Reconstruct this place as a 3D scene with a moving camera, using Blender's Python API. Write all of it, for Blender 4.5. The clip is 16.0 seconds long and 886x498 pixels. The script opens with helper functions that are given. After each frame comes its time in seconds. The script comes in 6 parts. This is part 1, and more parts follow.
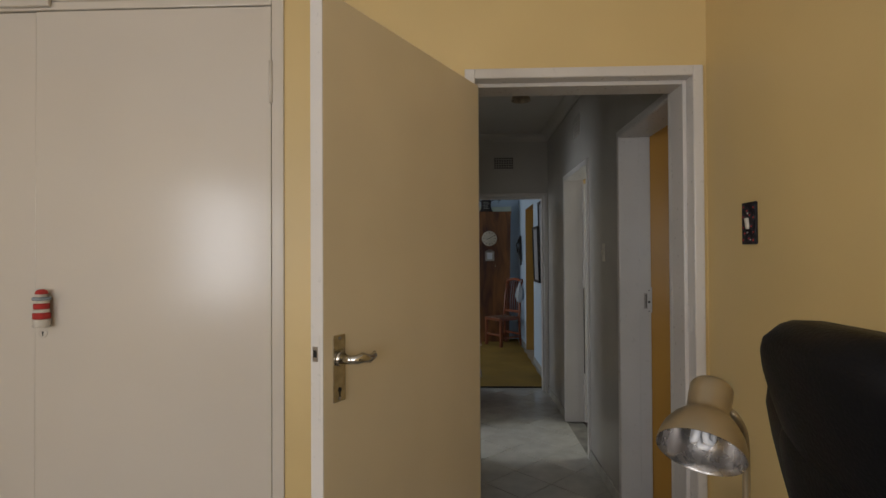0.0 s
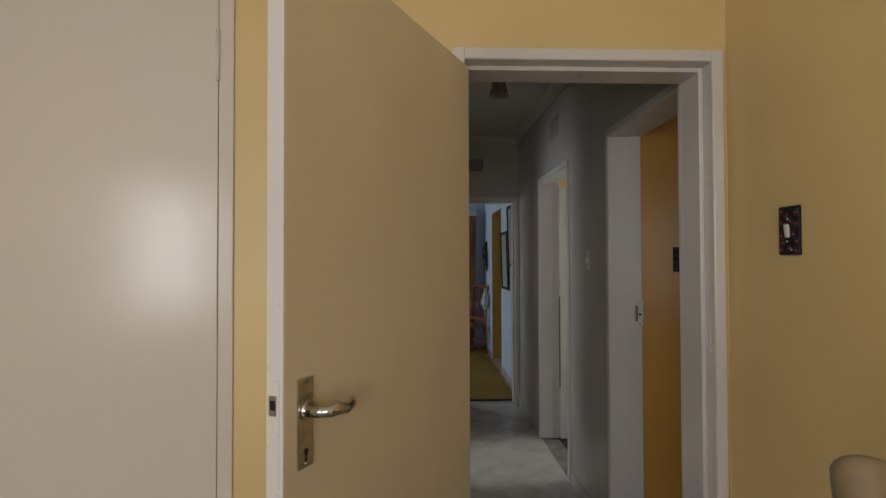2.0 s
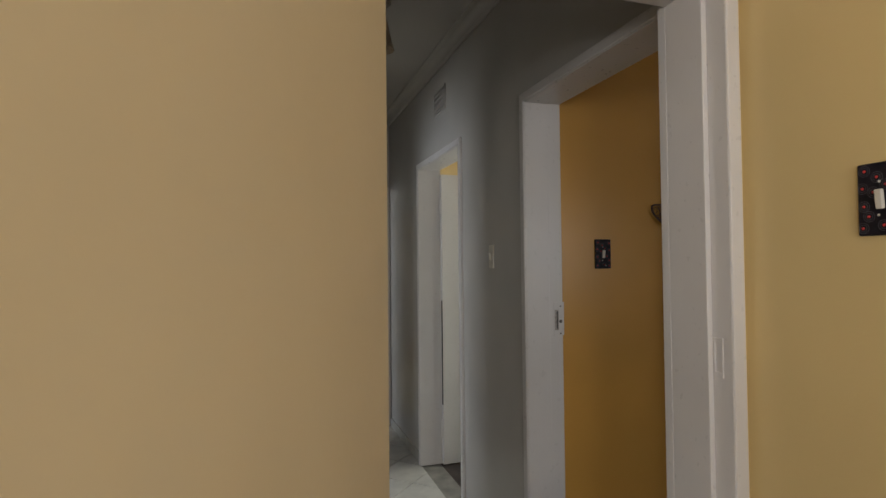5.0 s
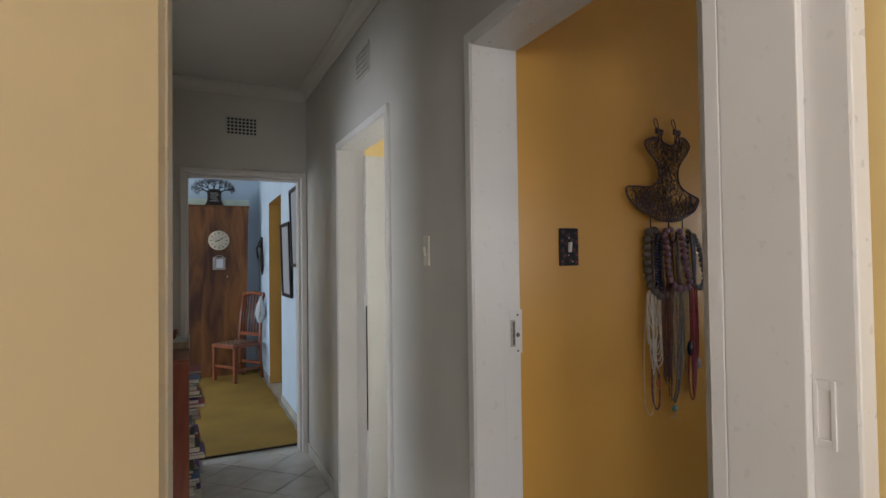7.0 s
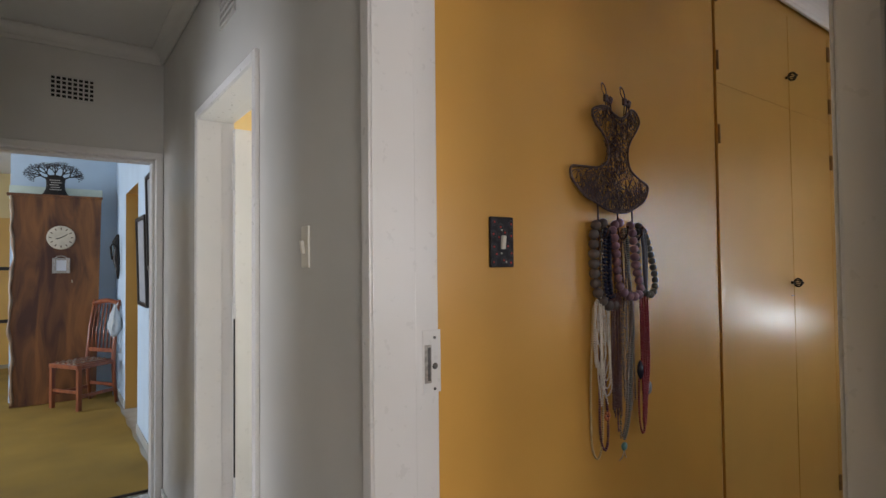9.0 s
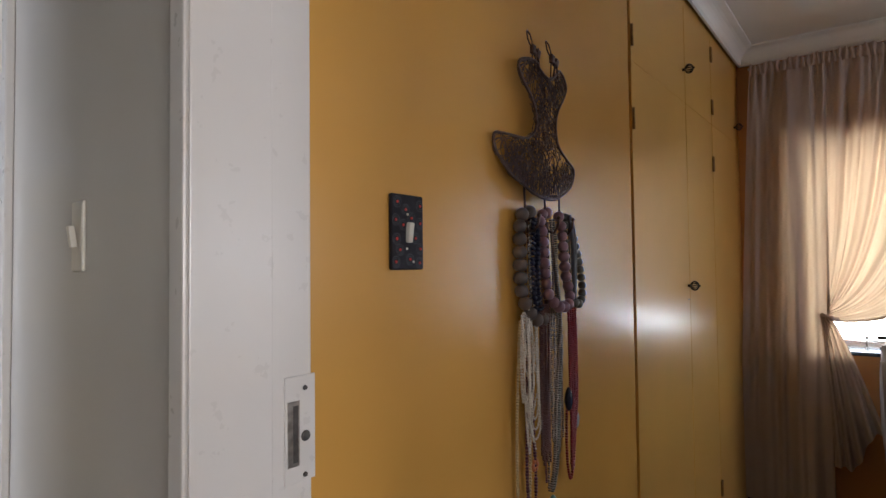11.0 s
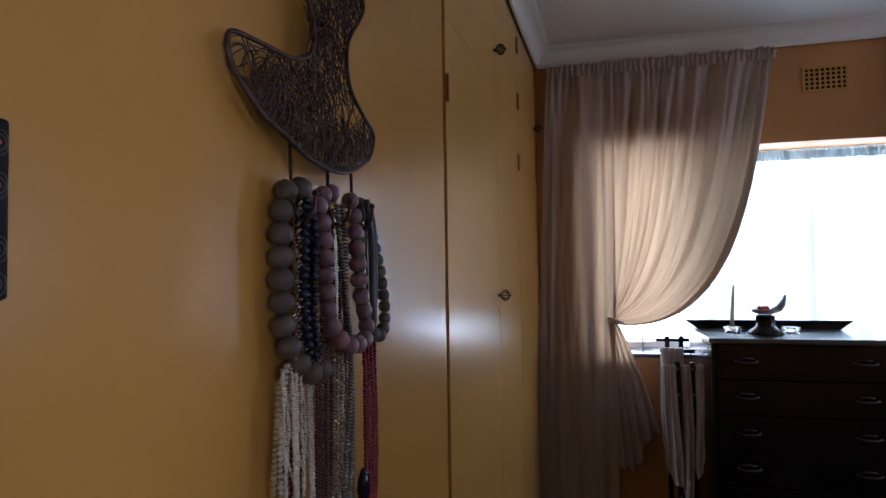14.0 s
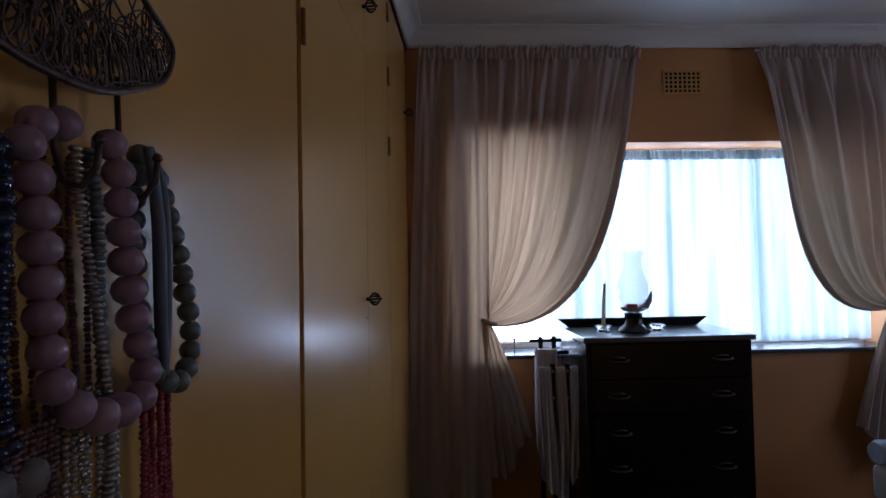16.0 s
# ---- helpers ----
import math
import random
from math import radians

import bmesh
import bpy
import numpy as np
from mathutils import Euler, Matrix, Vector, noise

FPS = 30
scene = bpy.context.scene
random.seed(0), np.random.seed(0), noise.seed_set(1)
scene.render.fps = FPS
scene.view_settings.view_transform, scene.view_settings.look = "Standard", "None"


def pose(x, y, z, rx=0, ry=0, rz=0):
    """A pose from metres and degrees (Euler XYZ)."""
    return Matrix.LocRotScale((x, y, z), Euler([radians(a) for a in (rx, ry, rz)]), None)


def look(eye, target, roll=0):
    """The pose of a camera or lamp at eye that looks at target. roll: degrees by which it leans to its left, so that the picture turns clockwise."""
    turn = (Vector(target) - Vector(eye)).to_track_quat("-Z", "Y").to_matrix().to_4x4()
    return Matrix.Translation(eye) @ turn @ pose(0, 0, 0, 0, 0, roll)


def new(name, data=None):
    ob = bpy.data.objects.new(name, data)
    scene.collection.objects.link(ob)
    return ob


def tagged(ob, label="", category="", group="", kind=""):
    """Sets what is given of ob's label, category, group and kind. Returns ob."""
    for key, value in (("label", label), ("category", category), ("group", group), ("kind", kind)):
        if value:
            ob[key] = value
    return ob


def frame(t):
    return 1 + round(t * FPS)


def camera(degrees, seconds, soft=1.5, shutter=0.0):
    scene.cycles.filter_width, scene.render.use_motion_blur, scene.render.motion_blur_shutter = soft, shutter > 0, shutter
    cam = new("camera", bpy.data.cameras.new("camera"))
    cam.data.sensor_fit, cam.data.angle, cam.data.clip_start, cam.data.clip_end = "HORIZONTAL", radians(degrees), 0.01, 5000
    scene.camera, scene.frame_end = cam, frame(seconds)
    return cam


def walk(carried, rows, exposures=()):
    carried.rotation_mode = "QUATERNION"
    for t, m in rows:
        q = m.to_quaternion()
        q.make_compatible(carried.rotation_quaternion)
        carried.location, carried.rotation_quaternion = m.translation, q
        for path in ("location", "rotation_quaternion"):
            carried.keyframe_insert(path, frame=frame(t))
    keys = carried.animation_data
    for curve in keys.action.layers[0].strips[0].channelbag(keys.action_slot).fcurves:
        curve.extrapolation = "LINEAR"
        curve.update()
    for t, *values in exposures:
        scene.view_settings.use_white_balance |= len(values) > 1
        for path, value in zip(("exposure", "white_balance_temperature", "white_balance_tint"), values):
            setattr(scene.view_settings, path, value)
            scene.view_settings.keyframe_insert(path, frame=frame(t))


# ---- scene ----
cam = camera(78.9, 16.0)
METRES, EYE, TILT, LEAN, TURN = 3.5, 1.42, 0.0, 0.0, 2.3
ROWS = [
    (0.0, 0.0, 0.0, 0.0, 0.0, 0.67, 0.3),
    (0.5, 0.0033, 0.0184, 0.0006, -0.34, 0.82, 0.27),
    (1.0, 0.0047, 0.0339, 0.005, -0.79, 0.97, 0.34),
    (1.5, -0.0088, 0.0636, 0.0055, -1.94, 1.04, 0.33),
    (2.0, -0.022, 0.087, 0.0056, -4.42, 1.13, 0.18),
    (2.5, -0.0324, 0.109, 0.0043, -7.29, 1.2, 0.22),
    (3.0, -0.0434, 0.1438, 0.0051, -10.03, 1.32, 0.39),
    (3.5, -0.0486, 0.1801, 0.0041, -12.73, 1.38, 0.43),
    (6.0, -0.0019, 0.3648, -0.0052, -24.33, 1.27, 0.72),
    (6.5, 0.017, 0.4013, -0.0055, -25.93, 1.27, 0.76),
    (7.0, 0.0374, 0.4422, -0.0075, -27.54, 1.31, 0.75),
    (7.5, 0.0574, 0.4793, -0.0062, -29.47, 1.4, 0.64),
    (8.0, 0.0748, 0.5068, -0.0073, -32.31, 1.46, 0.58),
    (8.5, 0.0927, 0.5346, -0.0094, -35.29, 1.49, 0.59),
    (9.0, 0.1143, 0.5721, -0.01, -38.38, 1.53, 0.6),
    (11.5, 0.2083, 0.6939, -0.0116, -56.72, 1.75, 0.69),
    (12.0, 0.2278, 0.7056, -0.0087, -60.13, 1.7, 0.72),
    (12.5, 0.2489, 0.7157, -0.0069, -63.66, 1.73, 0.7),
    (13.0, 0.2675, 0.7184, -0.0076, -67.09, 1.72, 0.76),
    (13.5, 0.2916, 0.7266, -0.0087, -70.72, 1.8, 0.76),
    (14.0, 0.3185, 0.736, -0.0079, -74.54, 1.88, 0.87),
    (14.5, 0.3422, 0.7458, -0.0084, -78.7, 1.92, 0.92),
    (15.0, 0.3607, 0.7547, -0.0087, -82.69, 1.76, 0.97),
    (15.5, 0.377, 0.7565, -0.0094, -86.12, 1.62, 0.99),
    (16.0, 0.406, 0.7565, -0.0079, -89.15, 1.46, 1.01),
]
walk(cam, [(t, pose(0, 0, EYE, TILT, LEAN, TURN) @ pose(METRES * x, METRES * y, METRES * z, 90 + pitch, roll, yaw)) for t, x, y, z, yaw, pitch, roll in ROWS], exposures=[(0.0, -0.40, 6450, 10), (3.5, -0.22, 6450, 10), (7.0, 0.92, 6250, 10), (9.0, 1.3, 6250, 12), (11.5, 1.3, 6050, 15), (12.5, 1.25, 5850, 17), (13.5, 1.0, 5550, 17), (14.5, 0.66, 5300, 17), (15.5, 0.2, 5100, 17), (16.0, 0.04, 5000, 18)])

# ---- world and light ----
world = bpy.data.worlds.new("world")
scene.world = world
world.use_nodes = True
wt = world.node_tree
sky = wt.nodes.new("ShaderNodeTexSky")
sky.sky_type, sky.sun_disc = "NISHITA", False
sky.sun_elevation, sky.sun_rotation = radians(48), radians(20)
wt.links.new(sky.outputs[0], wt.nodes["Background"].inputs[0])
wt.nodes["Background"].inputs[1].default_value = 0.12

sun = new("sun", bpy.data.lights.new("sun", "SUN"))
sun.data.energy, sun.data.angle, sun.data.color = 3.0, radians(0.5), (1, 0.95, 0.86)
sun.matrix_world = look((-4, 20, 22), (0, 0, 0))


def daylight(name, eye, target, width, height, watts, colour=(1, 1, 1)):
    """An area lamp for daylight; most hang in a window's opening."""
    lamp = new(name, bpy.data.lights.new(name, "AREA"))
    lamp.data.shape, lamp.data.size, lamp.data.size_y = "RECTANGLE", width, height
    lamp.data.energy, lamp.data.color = watts, colour
    lamp.matrix_world = look(eye, target)
    return lamp


# the frame of the bedroom's window wall: x along the wall, y into the room
WALL = pose(4.12, 3.08, 0, 0, 0, 95.2)


def on_wall(s, d, z):
    return WALL @ Vector((s, d, z))


daylight("light_bedroom", on_wall(-1.51, -1.5, 1.65), on_wall(-1.51, 1, 1.55), 4.4, 2.3, 250, (0.93, 0.98, 1.0))
daylight("light_study", (-0.75, -2.42, 1.55), (-0.7, 0, 1.5), 1.6, 1.3, 56, (1.0, 0.97, 0.93))
daylight("light_study_side", (-2.42, -2.42, 1.55), (-2.3, 0, 1.5), 0.6, 1.3, 9, (0.95, 0.96, 1.0))
# fill lamp in an added, unseen opening; brightens the door jamb and east wall
daylight("light_study_west", (-2.74, -1.85, 1.55), (0.8, 2.0, 1.45), 0.85, 1.2, 36, (0.97, 0.97, 1.0))
daylight("light_bedroom_side", (3.05, -1.12, 1.5), (3.0, 1, 1.45), 1.4, 1.1, 8, (0.97, 0.98, 1.0))
daylight("light_lounge", (-3.3, 7.8, 1.5), (0, 7.8, 1.3), 2.4, 1.5, 56, (0.86, 0.93, 1.0))
# added lamp before a windowless wall, lighting the next room and passage
daylight("light_spare", (2.9, 4.3, 1.5), (1, 4.3, 1.4), 1.0, 1.2, 21, (0.95, 1.0, 0.9))

daylight("light_washroom", (-1.86, 4.1, 1.5), (0, 4.1, 1.2), 1.0, 1.1, 26, (0.86, 0.92, 1.0))


# ---- materials ----
def material(name, colour, rough=0.5, metal=0.0, vary=0.06, scale=6.0, bump=0.1, grain=60.0, coat=0.0, dark=None):
    """Plain paint, cloth or metal with stains at a large scale and relief at a small one."""
    m = bpy.data.materials.new(name)
    m.use_nodes = True
    n, l = m.node_tree.nodes, m.node_tree.links
    b = n["Principled BSDF"]
    co = n.new("ShaderNodeTexCoord")
    big = n.new("ShaderNodeTexNoise")
    big.inputs["Scale"].default_value, big.inputs["Detail"].default_value = scale, 2.5
    l.new(co.outputs["Object"], big.inputs["Vector"])
    ramp = n.new("ShaderNodeMix")
    ramp.data_type = "RGBA"
    lo = dark or tuple(c * (1 - 2.2 * vary) for c in colour)
    ramp.inputs[6].default_value = (*lo, 1)
    ramp.inputs[7].default_value = (*[min(1, c * (1 + vary)) for c in colour], 1)
    shape = n.new("ShaderNodeMapRange")
    shape.inputs[1].default_value, shape.inputs[2].default_value = 0.25, 0.75
    l.new(big.outputs[0], shape.inputs[0])
    l.new(shape.outputs[0], ramp.inputs[0])
    l.new(ramp.outputs[2], b.inputs["Base Color"])
    fine = n.new("ShaderNodeTexNoise")
    fine.inputs["Scale"].default_value, fine.inputs["Detail"].default_value = grain, 4
    l.new(co.outputs["Object"], fine.inputs["Vector"])
    rr = n.new("ShaderNodeMapRange")
    rr.inputs[3].default_value, rr.inputs[4].default_value = max(0.02, rough - 0.08), min(1, rough + 0.08)
    l.new(fine.outputs[0], rr.inputs[0])
    if bump:
        l.new(rr.outputs[0], b.inputs["Roughness"])
    else:
        b.inputs["Roughness"].default_value = rough
    b.inputs["Metallic"].default_value = metal
    b.inputs["Coat Weight"].default_value = coat
    if bump:
        bp = n.new("ShaderNodeBump")
        bp.inputs["Strength"].default_value, bp.inputs["Distance"].default_value = bump, 0.002
        l.new(fine.outputs[0], bp.inputs["Height"])
        l.new(bp.outputs[0], b.inputs["Normal"])
    return m


def wood(name, light, dark, rough=0.4, stretch=(3, 3, 0.35), scale=5.0, coat=0.2):
    m = bpy.data.materials.new(name)
    m.use_nodes = True
    n, l = m.node_tree.nodes, m.node_tree.links
    b = n["Principled BSDF"]
    co, mp = n.new("ShaderNodeTexCoord"), n.new("ShaderNodeMapping")
    mp.inputs["Scale"].default_value = stretch
    l.new(co.outputs["Object"], mp.inputs[0])
    a = n.new("ShaderNodeTexNoise")
    a.inputs["Scale"].default_value, a.inputs["Detail"].default_value, a.inputs["Distortion"].default_value = scale, 8, 1.2
    l.new(mp.outputs[0], a.inputs["Vector"])
    cr = n.new("ShaderNodeValToRGB")
    cr.color_ramp.elements[0].position, cr.color_ramp.elements[1].position = 0.35, 0.68
    cr.color_ramp.elements[0].color, cr.color_ramp.elements[1].color = (*dark, 1), (*light, 1)
    l.new(a.outputs[0], cr.inputs[0])
    l.new(cr.outputs[0], b.inputs["Base Color"])
    b.inputs["Roughness"].default_value, b.inputs["Coat Weight"].default_value = rough, coat
    bp = n.new("ShaderNodeBump")
    bp.inputs["Strength"].default_value, bp.inputs["Distance"].default_value = 0.15, 0.002
    l.new(a.outputs[0], bp.inputs["Height"])
    l.new(bp.outputs[0], b.inputs["Normal"])
    return m


def cloth(name, colour, through_light, rough=0.9, weave=500.0, clear=0.0, lining=None):
    """Thin fabric that lets light through; clear: the share of plain holes."""
    m = bpy.data.materials.new(name)
    m.use_nodes = True
    n, l = m.node_tree.nodes, m.node_tree.links
    n.remove(n["Principled BSDF"])
    out = n["Material Output"]
    d, tr, mix = n.new("ShaderNodeBsdfDiffuse"), n.new("ShaderNodeBsdfTranslucent"), n.new("ShaderNodeMixShader")
    co, tex = n.new("ShaderNodeTexCoord"), n.new("ShaderNodeTexNoise")
    tex.inputs["Scale"].default_value, tex.inputs["Detail"].default_value = weave, 3
    l.new(co.outputs["Object"], tex.inputs["Vector"])
    col = n.new("ShaderNodeMix")
    col.data_type = "RGBA"
    col.inputs[6].default_value, col.inputs[7].default_value = (*[c * 0.8 for c in colour], 1), (*colour, 1)
    l.new(tex.outputs[0], col.inputs[0])
    l.new(col.outputs[2], d.inputs[0])
    if lining:
        tr.inputs[0].default_value = (*lining, 1)
    else:
        l.new(col.outputs[2], tr.inputs[0])
    bp = n.new("ShaderNodeBump")
    bp.inputs["Strength"].default_value, bp.inputs["Distance"].default_value = 0.3, 0.001
    l.new(tex.outputs[0], bp.inputs["Height"])
    l.new(bp.outputs[0], d.inputs["Normal"])
    mix.inputs[0].default_value = through_light
    l.new(d.outputs[0], mix.inputs[1])
    l.new(tr.outputs[0], mix.inputs[2])
    last = mix
    if clear:
        hole, more = n.new("ShaderNodeBsdfTransparent"), n.new("ShaderNodeMixShader")
        more.inputs[0].default_value = clear
        l.new(mix.outputs[0], more.inputs[1])
        l.new(hole.outputs[0], more.inputs[2])
        last = more
    l.new(last.outputs[0], out.inputs[0])
    return m


def clear_glass(name, tint=(1, 1, 1), rough=0.0):
    m = bpy.data.materials.new(name)
    m.use_nodes = True
    b = m.node_tree.nodes["Principled BSDF"]
    b.inputs["Base Color"].default_value = (*tint, 1)
    b.inputs["Transmission Weight"].default_value, b.inputs["Roughness"].default_value = 1.0, rough
    b.inputs["IOR"].default_value = 1.45
    return m


def thin_glass(name):
    m = bpy.data.materials.new(name)
    m.use_nodes = True
    n, l = m.node_tree.nodes, m.node_tree.links
    n["Principled BSDF"].inputs["Base Color"].default_value = (0.75, 0.72, 0.70, 1)
    n["Principled BSDF"].inputs["Roughness"].default_value = 0.08
    t, mix = n.new("ShaderNodeBsdfTransparent"), n.new("ShaderNodeMixShader")
    mix.inputs[0].default_value = 0.26
    l.new(t.outputs[0], mix.inputs[1])
    l.new(n["Principled BSDF"].outputs[0], mix.inputs[2])
    l.new(mix.outputs[0], n["Material Output"].inputs[0])
    return m


M_YELLOW = material("pale_yellow_wall_paint", (0.66, 0.50, 0.235), 0.42, vary=0.04, scale=1.8, bump=0.12, grain=120)
M_OCHRE = material("ochre_gloss_wall_paint", (0.57, 0.302, 0.066), 0.27, vary=0.055, scale=2.2, bump=0, grain=4)
M_OCHRE_DOOR = material("ochre_gloss_door_paint", (0.59, 0.330, 0.078), 0.29, vary=0.04, scale=2.5, bump=0, grain=4)
M_ORANGE = material("orange_wall_paint", (0.55, 0.25, 0.075), 0.55, vary=0.07, scale=2.0, bump=0.1, grain=90)
M_GREY = material("grey_cream_gloss_wall_paint", (0.54, 0.515, 0.48), 0.27, vary=0.05, scale=2.0, bump=0, grain=5)
M_BLUE = material("pale_blue_wall_paint", (0.50, 0.60, 0.70), 0.6, vary=0.05, scale=2.0)
M_WHITE = material("white_gloss_woodwork_paint", (0.63, 0.60, 0.575), 0.30, vary=0.035, scale=3, bump=0.12, grain=45)
M_CREAM = material("cream_door_paint", (0.74, 0.64, 0.458), 0.36, vary=0.04, scale=2.0, bump=0.1, grain=60)
M_CUPBOARD = material("white_cupboard_gloss_paint", (0.62, 0.57, 0.505), 0.21, vary=0.02, scale=1.5, bump=0.14, grain=38)
M_CEIL = material("white_ceiling_paint", (0.86, 0.845, 0.83), 0.8, vary=0.03, scale=1.5)
# darker copy of the ceiling colour, used in the passage
M_CEIL_DARKER = material("darker_white_ceiling", (0.55, 0.52, 0.48), 0.8, vary=0.03, scale=1.5)
M_BLACKISH = material("black_leather", (0.005, 0.005, 0.006), 0.45, vary=0.1, scale=20, bump=0.3, grain=300)
M_DARKWOOD = wood("black_stained_wood", (0.008, 0.006, 0.007), (0.003, 0.0025, 0.003), 0.22, coat=0.2)
for m_, s_ in ((M_BLACKISH, 0.12), (M_DARKWOOD, 0.3)):
    m_.node_tree.nodes["Principled BSDF"].inputs["Specular IOR Level"].default_value = s_
M_REDWOOD = wood("red_brown_varnished_wood", (0.22, 0.048, 0.02), (0.12, 0.022, 0.010), 0.35)
M_SLAB = wood("figured_brown_wood_slab", (0.22, 0.085, 0.022), (0.055, 0.016, 0.007), 0.6, (3.0, 3.0, 0.6), 2.4, 0.0)
M_CHROME = material("worn_chrome", (0.62, 0.60, 0.56), 0.16, 1.0, vary=0.12, scale=60, bump=0.05)
M_STEEL = material("dull_steel", (0.42, 0.38, 0.34), 0.4, 1.0, vary=0.2, scale=80)
M_HINGE = material("ochre_painted_hinge", (0.26, 0.14, 0.04), 0.4, vary=0.2, scale=60)
# blue in the base colour and a raised IOR imitate the window's reflection
M_CHEST_TOP = material("black_lacquer_window_tint", (0.020, 0.026, 0.034), 0.34, vary=0.1, scale=12, bump=0, coat=0.8)
M_CHEST_TOP.node_tree.nodes["Principled BSDF"].inputs["IOR"].default_value = 2.0
M_STEEL_DARK = material("dark_steel", (0.14, 0.125, 0.115), 0.45, 0.8, vary=0.2, scale=80)
M_BRASS = material("dull_gold_lamp_paint", (0.40, 0.335, 0.235), 0.36, 0.7, vary=0.05, scale=20)
M_BLACK = material("black_wire_enamel", (0.02, 0.014, 0.012), 0.45, 0.4, vary=0.2, scale=80)
M_WIRE = material("dark_brown_wire", (0.11, 0.068, 0.058), 0.4, 0.6, vary=0.3, scale=90)
M_FLOOR_DARK = material("dark_carpet", (0.05, 0.035, 0.03), 0.95, vary=0.2, scale=8, bump=0.6, grain=300)
M_RUG = material("mustard_carpet", (0.27, 0.155, 0.016), 0.95, vary=0.11, scale=2.2, bump=0.6, grain=260)
M_TILE = material("cream_floor_tile", (0.52, 0.50, 0.45), 0.22, vary=0.08, scale=7, bump=0.05, grain=40)
M_GROUT = material("grey_grout", (0.22, 0.205, 0.18), 0.85, vary=0.15, scale=12)
M_CURTAIN = cloth("beige_lined_curtain_cloth", (0.62, 0.51, 0.465), 0.20, lining=(0.42, 0.30, 0.18))
M_LACE = cloth("white_net_curtain", (0.50, 0.56, 0.58), 0.60, clear=0.03)


def fold_bands(m, lo, hi):
    """Paints fold shading into cloth: noise bands of darker transmission that run down it."""
    n, l = m.node_tree.nodes, m.node_tree.links
    tr = [x for x in n if x.type == "BSDF_TRANSLUCENT"][0]
    co, mp, tex, rng, mul = n.new("ShaderNodeTexCoord"), n.new("ShaderNodeMapping"), n.new("ShaderNodeTexNoise"), n.new("ShaderNodeMapRange"), n.new("ShaderNodeMix")
    mp.inputs["Scale"].default_value = (9.0, 0.5, 0.35)
    tex.inputs["Scale"].default_value, tex.inputs["Detail"].default_value = 1.6, 5
    l.new(co.outputs["Object"], mp.inputs[0])
    l.new(mp.outputs[0], tex.inputs["Vector"])
    rng.inputs[1].default_value, rng.inputs[2].default_value = 0.36, 0.62
    l.new(tex.outputs[0], rng.inputs[0])
    mul.data_type = "RGBA"
    mul.inputs[6].default_value, mul.inputs[7].default_value = (*lo, 1), (*hi, 1)
    l.new(rng.outputs[0], mul.inputs[0])
    for k in list(tr.inputs[0].links):
        l.remove(k)
    l.new(mul.outputs[2], tr.inputs[0])


# bands in the colour paint folds that the net's pleats barely show
fold_bands(M_LACE, (0.21, 0.27, 0.285), (0.50, 0.55, 0.56))
M_GLASS = clear_glass("clear_glass")
M_THIN = thin_glass("thin_chimney_glass")
# near-black, mostly standing in for shade inside holes, keyholes and gaps
M_DARK = material("dark_void", (0.01, 0.01, 0.01), 0.9)
M_SILL = material("blue_black_sill_paint", (0.05, 0.075, 0.09), 0.25, vary=0.1, scale=8)


# ---- mesh helpers ----
def part(name, bm, mat, parent=None, label="", smooth=False, mats=None):
    """One mesh object from a bmesh."""
    me = bpy.data.meshes.new(name)
    bmesh.ops.recalc_face_normals(bm, faces=bm.faces)
    if smooth:
        for f in bm.faces:
            f.smooth = True
    bm.to_mesh(me)
    bm.free()
    for m in (mats or [mat]):
        me.materials.append(m)
    ob = new(name, me)
    if parent:
        ob.parent = parent
    if label:
        ob["label"] = label
    return ob


def box(bm, x0, x1, y0, y1, z0, z1, bev=0.0, m=None):
    """A box, with worn edges where bev is given."""
    b2 = bmesh.new() if bev else bm
    mat = Matrix.Translation(((x0 + x1) / 2, (y0 + y1) / 2, (z0 + z1) / 2)) @ Matrix.Diagonal((abs(x1 - x0), abs(y1 - y0), abs(z1 - z0), 1))
    bmesh.ops.create_cube(b2, size=1, matrix=(m @ mat) if m else mat)
    if bev:
        bmesh.ops.bevel(b2, geom=list(b2.edges), offset=bev, segments=2, affect="EDGES", profile=0.5)
        add(bm, b2)
    return bm


def add(bm, other):
    """Moves all of other into bm."""
    vs = [bm.verts.new(v.co) for v in other.verts]
    other.verts.index_update()
    for f in other.faces:
        try:
            g = bm.faces.new([vs[v.index] for v in f.verts])
            g.smooth = f.smooth
            g.material_index = f.material_index
        except ValueError:
            pass
    other.free()
    return bm


